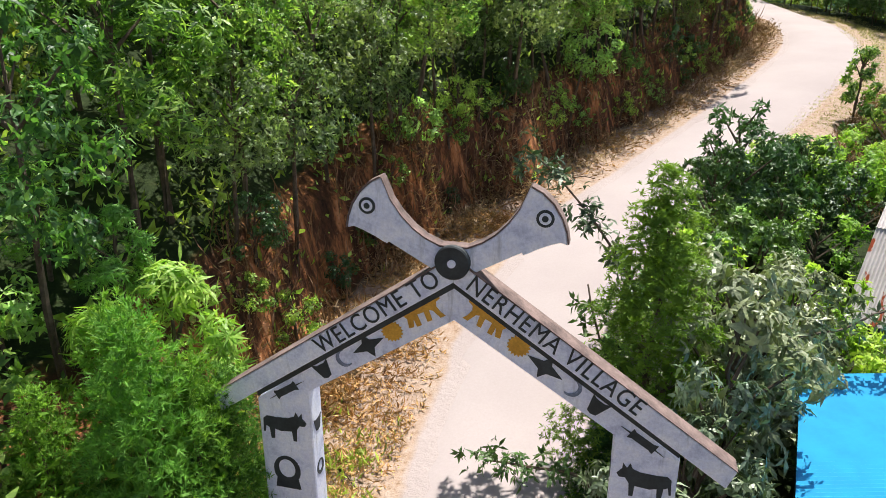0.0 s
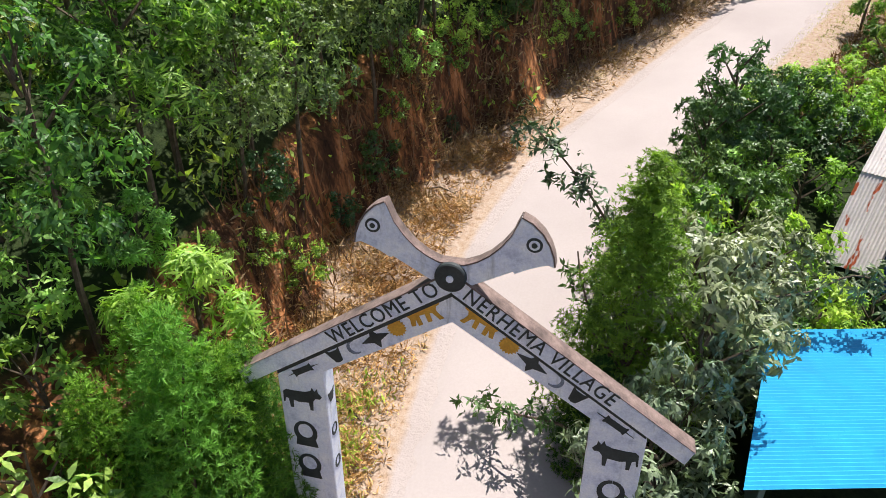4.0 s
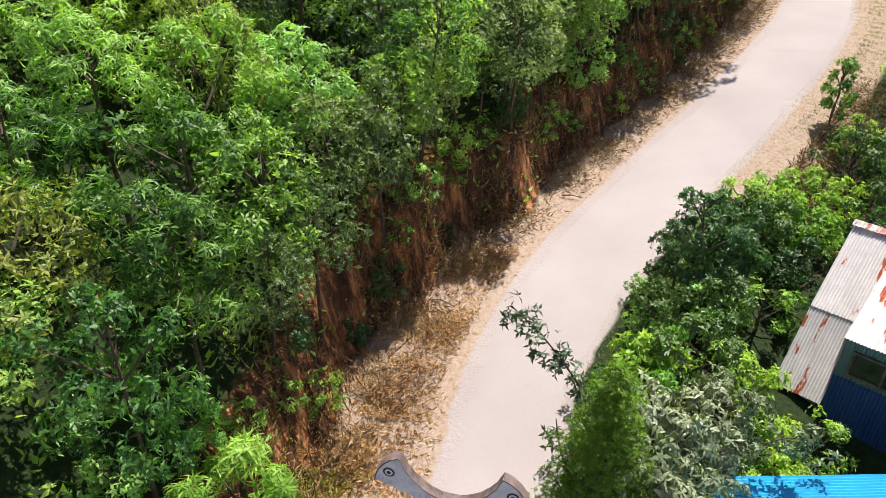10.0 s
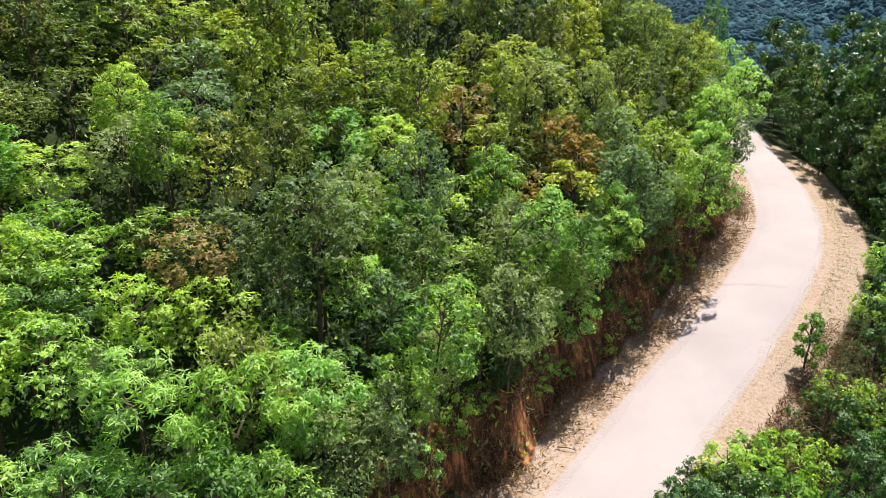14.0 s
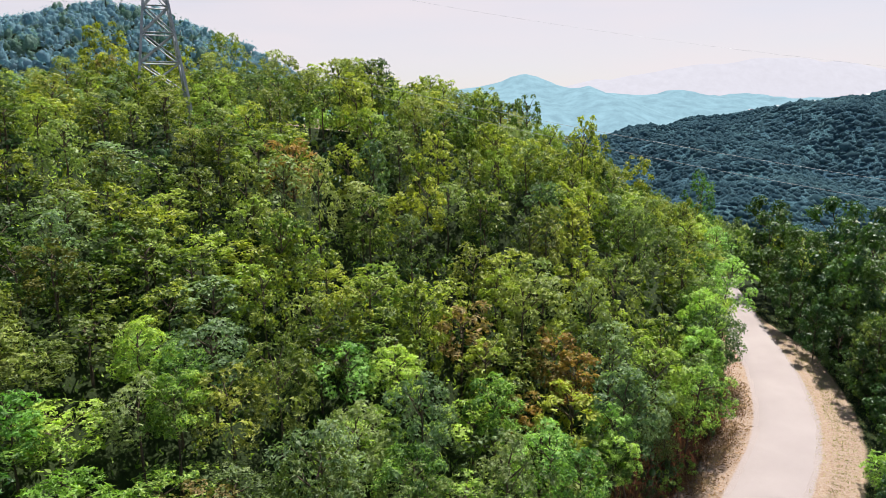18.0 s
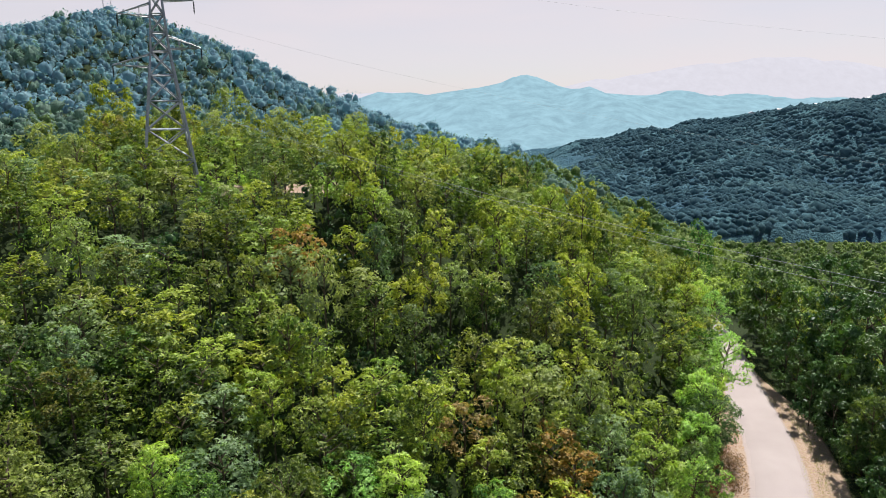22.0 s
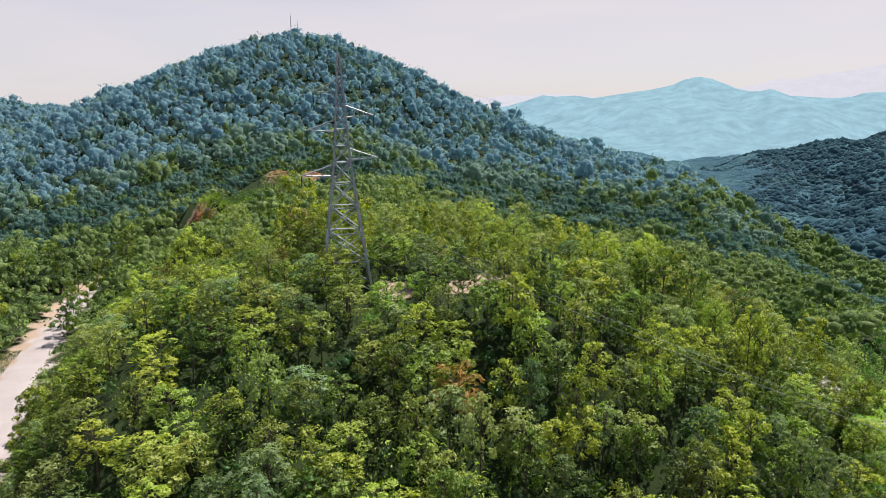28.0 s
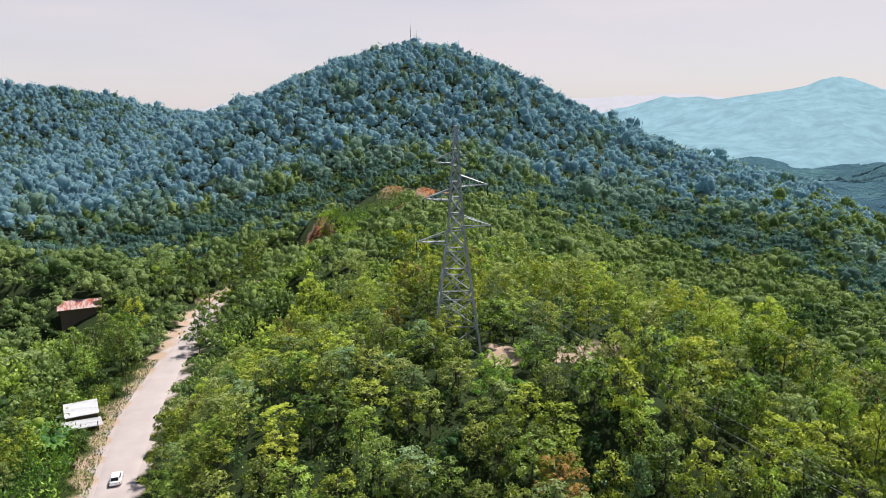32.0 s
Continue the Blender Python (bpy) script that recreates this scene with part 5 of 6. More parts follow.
# ---- loose growth on the ground ----
def scatter(name, label, n, where, leaf, width, mat, seed, upright=0.3, pile=0.25, category="litter"):
    """Loose leaves, stems or blades, as one mesh: where() gives places on the plan."""
    rng = np.random.RandomState(seed)
    x, y, h = where(rng, n)
    zz = ground_z(x, y)
    w = rng.normal(size=(len(x), 3))
    w[:, 2] = upright * np.abs(w[:, 2]) + upright * 0.5
    w = unit(w)
    ln = leaf * (0.4 + rng.rand(len(x)) * 1.0)
    px, py, pz, k = place(x, y, zz + 0.02 + pile * h * rng.rand(len(x)) ** 1.5)
    ln = ln * k
    v = leaf_quads(np.stack([px, py, pz], 1), w, unit(rng.normal(size=(len(x), 3))), ln, ln * width)
    return tagged(new(name, mesh_np(name, v, quads(len(v) // 4), mat)), label, category, kind="stuff")


def along_left(lo, hi, y0, y1, clumpy=0.0, lowest=0.0):
    def f(rng, n):
        i = rng.choice(np.where((ROAD[:, 1] > y0) & (ROAD[:, 1] < y1))[0], n)
        y = ROAD[i, 1]
        wv_ = np.interp(y, [5, 16, 24, 32, 60, 90], [4.6, 4.3, 3.6, 2.8, 2.8, 2.2])
        off = ROAD[i, 3] + wv_ + lo + (hi - lo) * rng.rand(n) + 0.2 * rng.normal(size=n)
        x_, y_ = ROAD[i, 0] - dirs[i, 1] * off + 0.4 * rng.normal(size=n), ROAD[i, 1] + dirs[i, 0] * off + 0.4 * rng.normal(size=n)
        h = np.clip(0.5 + 0.9 * wobble(x_, y_, 1.1, 71), 0, 2)
        keep = h + 0.3 * rng.normal(size=n) > clumpy + 0.1
        dd = nearest(ROAD, x_, y_)
        keep &= dd[0] - dd[3] > lowest
        return x_[keep], y_[keep], h[keep]
    return f


scatter("dead_brush", "heaps of dry brown brushwood along the foot of the cutting", 22000, along_left(-1.7, 0.6, 12, 60, 0.15, 0.5), 0.34, 0.15, M_DEAD, 81, 0.5, 0.7, "brushwood")
scatter("verge_brushwood", "matted dry brown stalks and leaves on the verge inside the gate", 34000, along_left(-3.0, 0.5, 9, 25, 0.12, 0.9), 0.24, 0.14, M_DEAD, 80, 0.45, 0.3, "brushwood")
scatter("leaf_litter", "dry leaves and twigs strewn over the sandy verge", 11000, along_left(-2.6, 0.2, 11, 85, 0.1, 0.4), 0.15, 0.35, M_DEAD, 82, 0.1, 0.04)
scatter("hanging_roots", "dry roots and vines hanging down the cutting", 9000, along_left(-0.1, 1.3, 12, 92, 0.2, 0.5), 1.0, 0.045, M_ROOT, 83, 3.2, 0.5, "roots")
scatter("bank_growth", "green weeds growing on the cutting", 5000, along_left(0.3, 2.8, 12, 92, 0.55, 0.5), 0.28, 0.25, M_LEAF, 84, 0.8, 0.5, "weeds")
scatter("gate_weeds", "green weeds on the verge beside the gate", 8000, along_left(-3.0, 0.4, 7, 14.5, 0.3, 0.5), 0.24, 0.25, M_LEAF_BRIGHT, 85, 1.0, 0.35, "weeds")


scatter("gate_brush", "dry brown leaves and stalks matted on the ground under the gate", 12000, along_left(-3.6, -0.3, 7.5, 18, 0.08, 0.5), 0.2, 0.2, M_DEAD, 90, 0.4, 0.22, "brushwood")


def along_right(lo, hi, y0, y1):
    def f(rng, n):
        i = rng.choice(np.where((ROAD[:, 1] > y0) & (ROAD[:, 1] < y1))[0], n)
        off = ROAD[i, 3] + lo + (hi - lo) * rng.rand(n) ** 1.4 + 0.25 * wobble(ROAD[i, 0], ROAD[i, 1], 1.5, 33)
        sl = 0.9 * rng.normal(size=n)
        return ROAD[i, 0] + dirs[i, 1] * off + dirs[i, 0] * sl, ROAD[i, 1] - dirs[i, 0] * off + dirs[i, 1] * sl, np.ones(n)
    return f


scatter("verge_grass", "yellowing grass along the lower road edge", 9000, along_right(0.05, 2.2, 12, 88), 0.16, 0.10, M_DRYGRASS, 86, 0.9, 0.03, "grass")


scatter("dry_grass", "thin yellow-green grass on the sandy verge of the bend", 9000, along_right(1.2, 4.4, 38, 70), 0.2, 0.1, M_DRYGRASS, 88, 0.8, 0.03, "grass")
scatter("verge_brush", "dry brown brush on the sandy verge", 8000, along_right(2.4, 6.6, 31, 43), 0.32, 0.14, M_DEAD, 89, 0.6, 0.4, "brushwood")


# bare branches lying on the verge at the foot of the cutting
rng = np.random.RandomState(64)
for ax, ay, bx, by in ((-3.2, 19.9, -1.3, 20.2), (-1.9, 21.2, -0.6, 22.5), (-0.5, 24.0, 0.5, 23.4), (2.0, 28.2, 3.2, 28.9), (-3.6, 16.4, -2.5, 17.6), (6.0, 31.5, 7.0, 31.2), (11.2, 38.0, 12.4, 38.4), (-2.9, 14.0, -2.0, 13.2)):
    br = thing("fallen_branch", "bare dry branch lying on the sandy verge", "branch", pose(ax, ay, gz(ax, ay) + 0.06), "fallen branches")
    end = Vector((bx - ax, by - ay, gz(bx, by) - gz(ax, ay) + 0.1 * rng.rand()))
    knee = end * 0.5 + Vector((0.08 * rng.normal(), 0.08 * rng.normal(), 0.12))
    part("limb", tube(bmesh.new(), [Vector((0, 0, 0)), knee, end], [0.035, 0.026, 0.012], 5), M_BARK, br)
    for k in range(4):
        p_ = knee.lerp(end, 0.2 + 0.2 * k)
        q_ = p_ + end.normalized() * 0.25 + Vector((0.3 * rng.normal(), 0.3 * rng.normal(), 0.1 + 0.12 * rng.rand()))
        part("twig", rod(bmesh.new(), p_, q_, 0.012, 0.004, 4), M_BARK, br)


def slope_floor(rng, n):
    x, y = -34 + 70 * rng.rand(n), 9 + 50 * rng.rand(n)
    k, _ = wooded(x, y, 0.2)
    k &= seen(x, y, -44, 36)
    return x[k], y[k], np.ones(k.sum())


scatter("undergrowth", "leafy undergrowth on the forest floor", 26000, slope_floor, 0.36, 0.4, M_LEAF_FRESH, 87, 0.7, 0.6, "undergrowth")

# ---- houses by the gate ----
def corrugated_material(name, base, rust=None, amount=0.5, rough=0.45, metal=0.0):
    m, nt, p, out = nodes_of(name)
    grime = tex_noise(nt, 1.3, 6, 0.7)
    c = ramp(nt, grime, [(0.3, tuple(0.8 * v for v in base)), (0.7, base)])
    if rust:
        n = tex_noise(nt, 0.9, 4, 0.6, stretch=(2.6, 0.55, 1.0))
        f = ramp(nt, n, [(amount, (0, 0, 0)), (amount + 0.03, (1, 1, 1))])
        fine = tex_noise(nt, 9.0, 4, 0.7, stretch=(1.0, 0.3, 1.0))
        c = mixc(nt, f, c, ramp(nt, fine, [(0.3, rust), (0.62, tuple(min(1, 2.0 * v) for v in rust)), (0.75, base)]))
    nt.links.new(c, p.inputs["Base Color"])
    p.inputs["Roughness"].default_value, p.inputs["Metallic"].default_value = rough, metal
    bump(nt, p, grime, 0.1, 0.01)
    return m


M_TIN = corrugated_material("weathered_white_tin", (0.68, 0.63, 0.615), (0.24, 0.05, 0.018), 0.60)
M_TINRUST = corrugated_material("rusted_white_tin", (0.62, 0.56, 0.545), (0.30, 0.05, 0.02), 0.5)
M_BLUE = corrugated_material("blue_tin", (0.025, 0.37, 0.66))
M_GREENTIN = corrugated_material("grey_green_tin_wall", (0.16, 0.24, 0.23))
M_BLUEWALL = corrugated_material("dark_blue_tin_wall", (0.03, 0.08, 0.24))
M_WHITETIN = corrugated_material("pale_tin", (0.48, 0.48, 0.50))
M_REDTIN = corrugated_material("rusty_red_tin", (0.46, 0.36, 0.34), (0.20, 0.05, 0.035), 0.5)
M_WOOD = plain("weathered_wood", (0.07, 0.05, 0.035), (0.18, 0.13, 0.09), 5, 0.9, fine=50, bumps=0.4)
M_GLASS_DARK = plain("dark_window", (0.01, 0.014, 0.016), (0.03, 0.035, 0.04), 2, 0.15, fine=20, bumps=0.02)


def corrugated(origin, along, across, length, width, pitch=0.12, depth=0.022, thick=0.012):
    """A sheet with waves: the waves run along 'along' and repeat over 'across'."""
    o, a, b = Vector(origin), Vector(along).normalized(), Vector(across).normalized()
    n = a.cross(b).normalized()
    if n.z < 0:
        n = -n
    k = max(4, int(width / pitch) * 4)
    bm = bmesh.new()
    rows = []
    for lift in (0, -thick):
        for u in (0, length):
            rows.append([bm.verts.new(o + a * u + b * (width * i / k) + n * (lift + depth * math.sin(i * math.pi / 2))) for i in range(k + 1)])
    for i in range(k):
        bm.faces.new((rows[0][i], rows[1][i], rows[1][i + 1], rows[0][i + 1]))
        bm.faces.new((rows[2][i], rows[2][i + 1], rows[3][i + 1], rows[3][i]))
        bm.faces.new((rows[0][i], rows[0][i + 1], rows[2][i + 1], rows[2][i]))
        bm.faces.new((rows[1][i], rows[3][i], rows[3][i + 1], rows[1][i + 1]))
    bmesh.ops.recalc_face_normals(bm, faces=bm.faces[:])
    return bm


RIDGE = Vector((15.45, 22.89, 4.5))
HB = Vector((0.731, -0.682, 0))
house = thing("rusty_house", "tin-walled house with a rust-streaked white corrugated roof", "house", pose(RIDGE.x, RIDGE.y, 0, 0, 0, math.degrees(math.atan2(HB.y, HB.x))))
# in the house's own frame x runs along the ridge, -y down the front slope
zr = RIDGE.z
ground_h = gz(14.5, 18.5)
def slope(y0, z0, y1, z1):
    v = Vector((0, y1 - y0, z1 - z0))
    return v, v.length
# the low side of the roof on the left end, and the shallow roof over the front rooms
v1, l1 = slope(0, zr, -3.0, zr - 2.25)
v2, l2 = slope(-3.0, zr - 2.25, -5.1, zr - 4.72)
v3, l3 = slope(0, zr, -5.25, zr - 1.55)
for k in range(2):
    part("roof_sheet", corrugated((0.1 + k * 0.8, 0, zr + 0.012 * k), v1, (1, 0, 0), l1 + 0.05, 0.85, 0.1), M_TIN, house)
    part("roof_sheet", corrugated((0.1 + k * 0.8, -2.93, zr - 2.2 + 0.012 * k), v2, (1, 0, 0), l2 + 0.05, 0.85, 0.1), M_TIN, house)
for k in range(8):
    m_ = M_TINRUST if k in (1, 2, 4, 6) else M_TIN
    part("roof_sheet", corrugated((1.74 + k * 0.9, 0, zr + 0.02 + 0.012 * (k % 2)), v3, (1, 0, 0), l3 * 0.56, 0.95, 0.1), M_TIN, house)
    part("roof_sheet", corrugated((1.74 + k * 0.9, -2.86, zr - 0.835 + 0.012 * (k % 2)), v3, (1, 0, 0), l3 * 0.46, 0.95, 0.1), m_, house, "red rust-streaked tin sheet" if m_ is M_TINRUST else "")
cheek = bmesh.new()
q = [cheek.verts.new(p_) for p_ in ((1.74, 0, zr), (1.74, -5.2, zr - 1.56), (1.74, -5.05, zr - 4.66), (1.74, -3.0, zr - 2.25))]
cheek.faces.new(q)
bmesh.ops.solidify(cheek, geom=cheek.faces[:], thickness=0.02)
part("cheek_wall", cheek, M_TIN, house, "weathered white tin side of the raised roof")
vb, lb_ = slope(0, zr, 3.4, zr - 2.0)
part("back_roof", corrugated((0.1, 0, zr), vb, (1, 0, 0), lb_, 8.8), M_TIN, house)
bm = bmesh.new()
for s_ in (-1, 1):
    q = [bm.verts.new(p_) for p_ in ((0.05, 0, zr + 0.07), (9.0, 0, zr + 0.07), (9.0, s_ * 0.28, zr - 0.06), (0.05, s_ * 0.28, zr - 0.06))]
    bm.faces.new(q)
bmesh.ops.solidify(bm, geom=bm.faces[:], thickness=0.02)
part("ridge_cap", bm, M_TINRUST, house, "rust-edged ridge capping")
part("front_wall", corrugated((1.78, -4.95, zr - 3.3), (0, 0, 1), (1, 0, 0), 1.62, 7.1, 0.12), M_GREENTIN, house, "shaded grey-green tin wall")
part("lower_wall", corrugated((1.78, -5.02, ground_h - 0.4), (0, 0, 1), (1, 0, 0), zr - 3.26 - ground_h + 0.4, 7.1, 0.12), M_BLUEWALL, house, "dark blue tin wall")
part("low_front_wall", corrugated((0.25, -4.75, ground_h - 0.6), (0, 0, 1), (1, 0, 0), zr - 4.45 - ground_h + 0.6, 1.5, 0.12), M_GREENTIN, house)
part("side_wall", prism(bmesh.new(), [(0, ground_h - 0.5), (0, zr - 2.0), (3.2, zr - 0.1), (6.2, zr - 2.4), (7.95, zr - 4.4), (7.95, ground_h - 0.5)], 0, 0.06), M_GREENTIN, house).matrix_basis = Matrix.Translation((0.2, 3.2, 0)) @ pose(0, 0, 0, 0, 0, -90)
for wx in (2.2, 4.9):
    w_ = part("window", box(bmesh.new(), wx, wx + 1.9, -5.0, -4.9, zr - 3.0, zr - 2.15, 0.01), M_GLASS_DARK, house, "dark shaded window")
    for x0, x1, z0, z1 in ((wx - 0.08, wx + 1.98, zr - 2.15, zr - 2.07), (wx - 0.08, wx + 1.98, zr - 3.08, zr - 3.0), (wx - 0.08, wx, zr - 3.0, zr - 2.15), (wx + 1.9, wx + 1.98, zr - 3.0, zr - 2.15), (wx + 0.91, wx + 0.99, zr - 3.0, zr - 2.15)):
        part("window_frame", box(bmesh.new(), x0, x1, -5.06, -4.97, z0, z1), M_WOOD, w_)
for px_ in (0.2, 1.6):
    part("porch_post", box(bmesh.new(), px_, px_ + 0.1, -5.05, -4.95, ground_h - 0.9, zr - 4.7), M_WOOD, house)

shed = thing("blue_roofed_shed", "shed with a bright blue corrugated roof beside the gate", "shed")
bo = Vector((8.1, 13.9, 0.92))
bd = Vector((-2.45, -4.9, -0.05))
part("roof", corrugated(bo, (1, 0.02, 0), bd, 8.0, bd.length, 0.115, 0.02), M_BLUE, shed, "bright blue corrugated roof")
gs = gz(8.5, 11)
part("back_wall", box(bmesh.new(), 8.3, 15.8, 13.6, 13.7, gs - 0.6, 0.82), M_GREENTIN, shed)
sw = part("side_wall", prism(bmesh.new(), [(0, gs - 0.8), (0, 0.82), (5.0, 0.78), (5.0, gs - 0.8)], 0, 0.1), M_GREENTIN, shed)
sw.matrix_basis = Matrix.Translation((8.3, 13.65, 0)) @ pose(0, 0, 0, 0, 0, -116.5)
for x_, y_ in ((9.0, 9.3), (12.0, 9.3), (15.0, 9.3)):
    part("post", box(bmesh.new(), x_, x_ + 0.1, y_, y_ + 0.1, gs - 0.6, 0.82), M_WOOD, shed)

# ---- valley: hut, far house, car, bananas ----
hut = thing("roadside_hut", "small roadside stall with a pale tin roof and lean-to awning", "hut", placed(-94.6, 75.3, gz(-94, 75) - 0.7, 52))
part("back_roof", corrugated((-2.6, 2.2, 4.1), (0, 1, -0.45), (1, 0, 0), 1.6, 5.0, 0.14, 0.014, 0.03), M_WHITETIN, hut)
part("front_roof", corrugated((-2.6, 2.2, 4.1), (0, -1, -0.42), (1, 0, 0), 3.3, 5.0, 0.14, 0.014, 0.03), M_WHITETIN, hut)
part("awning", corrugated((-3.2, -1.0, 2.35), (0.08, -1, -0.25), (1, 0.06, -0.05), 2.3, 5.8, 0.14, 0.02, 0.03), M_WHITETIN, hut, "sagging pale tin awning")
part("wall", box(bmesh.new(), -2.4, 2.2, -0.5, 3.2, -0.3, 2.5, 0.03), M_WOOD, hut, "dark wooden wall")
for x_, y_ in ((-3.0, -2.7), (-0.4, -2.7), (2.0, -2.7), (-3.0, -0.8), (2.1, -0.8)):
    part("post", rod(bmesh.new(), (x_, y_, -0.4), (x_, y_, 2.2), 0.07), M_WOOD, hut)
part("counter", box(bmesh.new(), -2.4, 1.8, -1.9, -1.2, -0.2, 0.95, 0.02), M_WOOD, hut)
part("shelf_board", box(bmesh.new(), 2.2, 3.3, -0.6, -0.3, 1.2, 1.5, 0.02), M_WOOD, hut)
for k in range(4):
    bq = thing("boundary_post", "short weathered post beside the valley road", "post", placed(-87.5 + 1.7 * k, 68.5 - 1.9 * k, gz(-87.5 + 1.7 * k, 68.5 - 1.9 * k), 40), "boundary posts")
    part("post", box(bmesh.new(), -0.16, 0.16, -0.16, 0.16, -0.2, 0.6, 0.05), M_WOOD, bq)
pole = thing("utility_pole", "thin dark wooden pole on the grass by the road", "pole", placed(-98.5, 88.0, gz(-98.5, 88.0)))
part("shaft", rod(bmesh.new(), (0, 0, -0.4), (0, 0, 4.2), 0.09, 0.06, 8), M_WOOD, pole)

far_house = thing("valley_house", "house with a rusty red and white tin roof among trees", "house", placed(-142.5, 116, gz(-142.5, 116) - 0.8, 48))
part("wall", box(bmesh.new(), -4.2, 4.2, -2.6, 3, -4, 2.8, 0.03), M_WOOD, far_house)
part("front_roof", corrugated((-4.8, 0.6, 4.2), (0, -1, -0.32), (1, 0, 0), 4.2, 9.6, 0.15, 0.014, 0.04), M_REDTIN, far_house)
part("back_roof", corrugated((-4.8, 0.6, 4.2), (0, 1, -0.32), (1, 0, 0), 3.4, 9.6, 0.15, 0.014, 0.04), M_REDTIN, far_house)

M_CARWHITE = plain("white_car_paint", (0.74, 0.74, 0.75), (0.8, 0.8, 0.8), 0.5, 0.25, fine=4, bumps=0.0)
M_TYRE = plain("black_rubber", (0.015, 0.015, 0.015), (0.03, 0.03, 0.03), 6, 0.9)
M_LAMPRED = plain("red_lamp_glass", (0.35, 0.02, 0.02), (0.45, 0.03, 0.02), 6, 0.2)
def car(x, y, z, turn):
    c = thing("car", "white compact car on the pale valley road", "car", placed(x, y, z, turn) @ Matrix.Scale(0.82, 4))
    def shell(sections, name, mat, parent, label=""):
        bm = bmesh.new()
        rings = [[bm.verts.new((s * w, yy, zz)) for s, zz in ((-1, z0), (-1, (z0 + z1) / 2), (-0.92, z1), (0.92, z1), (1, (z0 + z1) / 2), (1, z0))] for yy, w, z0, z1 in sections]
        for a, b in zip(rings, rings[1:]):
            for i in range(6):
                bm.faces.new((a[i], a[(i + 1) % 6], b[(i + 1) % 6], b[i]))
        bm.faces.new(rings[0][::-1])
        bm.faces.new(rings[-1])
        bmesh.ops.recalc_face_normals(bm, faces=bm.faces[:])
        bmesh.ops.bevel(bm, geom=bm.edges[:], offset=0.04, segments=2, affect="EDGES")
        return part(name, bm, mat, parent, label)
    shell([(-2.05, 0.78, 0.38, 0.86), (-1.9, 0.86, 0.3, 0.98), (-0.6, 0.88, 0.26, 1.0), (1.0, 0.88, 0.26, 0.98), (1.85, 0.84, 0.3, 0.84), (2.08, 0.72, 0.38, 0.7)], "body", M_CARWHITE, c)
    shell([(-1.75, 0.74, 0.95, 1.0), (-1.3, 0.68, 0.95, 1.45), (-0.4, 0.68, 0.95, 1.54), (0.35, 0.66, 0.95, 1.5), (1.05, 0.76, 0.95, 1.0)], "cabin", M_CARWHITE, c)
    def pane(name, pts):
        bm = bmesh.new()
        bm.faces.new([bm.verts.new(p_) for p_ in pts])
        bmesh.ops.solidify(bm, geom=bm.faces[:], thickness=0.015)
        part(name, bm, M_GLASS_DARK, c, "dark glass")
    pane("rear_window", [(-0.62, -1.79, 1.02), (0.62, -1.79, 1.02), (0.56, -1.36, 1.42), (-0.56, -1.36, 1.42)])
    pane("windscreen", [(-0.64, 1.08, 1.02), (0.64, 1.08, 1.02), (0.56, 0.42, 1.45), (-0.56, 0.42, 1.45)])
    for s in (-1, 1):
        pane("side_window", [(s * 0.765, -1.4, 1.04), (s * 0.765, 0.8, 1.04), (s * 0.70, 0.3, 1.42), (s * 0.70, -1.2, 1.42)])
        part("tail_lamp", box(bmesh.new(), s * 0.72 - 0.09, s * 0.72 + 0.09, -2.03, -1.93, 0.66, 0.86, 0.02), M_LAMPRED, c, "red tail lamp")
        for yy in (-1.3, 1.3):
            w = part("tyre", rod(bmesh.new(), (s * 0.68, yy, 0.31), (s * 0.9, yy, 0.31), 0.31, None, 18), M_TYRE, c)
            part("rim", rod(bmesh.new(), (s * 0.89, yy, 0.31), (s * 0.915, yy, 0.31), 0.19, None, 12), M_STEEL, w)
    part("rear_bumper", box(bmesh.new(), -0.8, 0.8, -2.16, -2.0, 0.36, 0.6, 0.04), M_CARWHITE, c)
    part("number_plate", box(bmesh.new(), -0.24, 0.24, -2.185, -2.15, 0.5, 0.62, 0.01), M_CONC, c)
    return c
car(-75.7, 64.4, 8.1, 40)


def banana(seed):
    rng = np.random.RandomState(seed)
    bm = bmesh.new()
    n = 9
    for k in range(n):
        a = k * math.tau / n + 0.3 * rng.rand()
        L, W = 2.3 + 0.6 * rng.rand(), 0.34
        prev = None
        for j in range(7):
            t = j / 6
            r = L * (0.1 + 0.75 * t)
            zz = 2.2 + 1.2 * t - 1.9 * t * t * (0.7 + 0.5 * rng.rand() * 0.3)
            w = W * math.sin(math.pi * min(1, 0.12 + 0.88 * t)) + 0.03
            c = Vector((r * math.cos(a), r * math.sin(a), zz))
            sd = Vector((-math.sin(a), math.cos(a), 0)) * w
            cur = [bm.verts.new(c - sd + Vector((0, 0, -0.12))), bm.verts.new(c), bm.verts.new(c + sd + Vector((0, 0, -0.12)))]
            if prev:
                bm.faces.new((prev[0], prev[1], cur[1], cur[0]))
                bm.faces.new((prev[1], prev[2], cur[2], cur[1]))
            prev = cur
    me = bpy.data.meshes.new("leaves")
    bm.to_mesh(me)
    bm.free()
    me.materials.append(M_BANANA)
    bm = rod(bmesh.new(), (0, 0, -0.3), (0, 0, 2.4), 0.16, 0.09, 8)
    mt = bpy.data.meshes.new("stem")
    bm.to_mesh(mt)
    bm.free()
    mt.materials.append(M_BANANA)
    return me, mt


B_LEAF, B_STEM = banana(91)
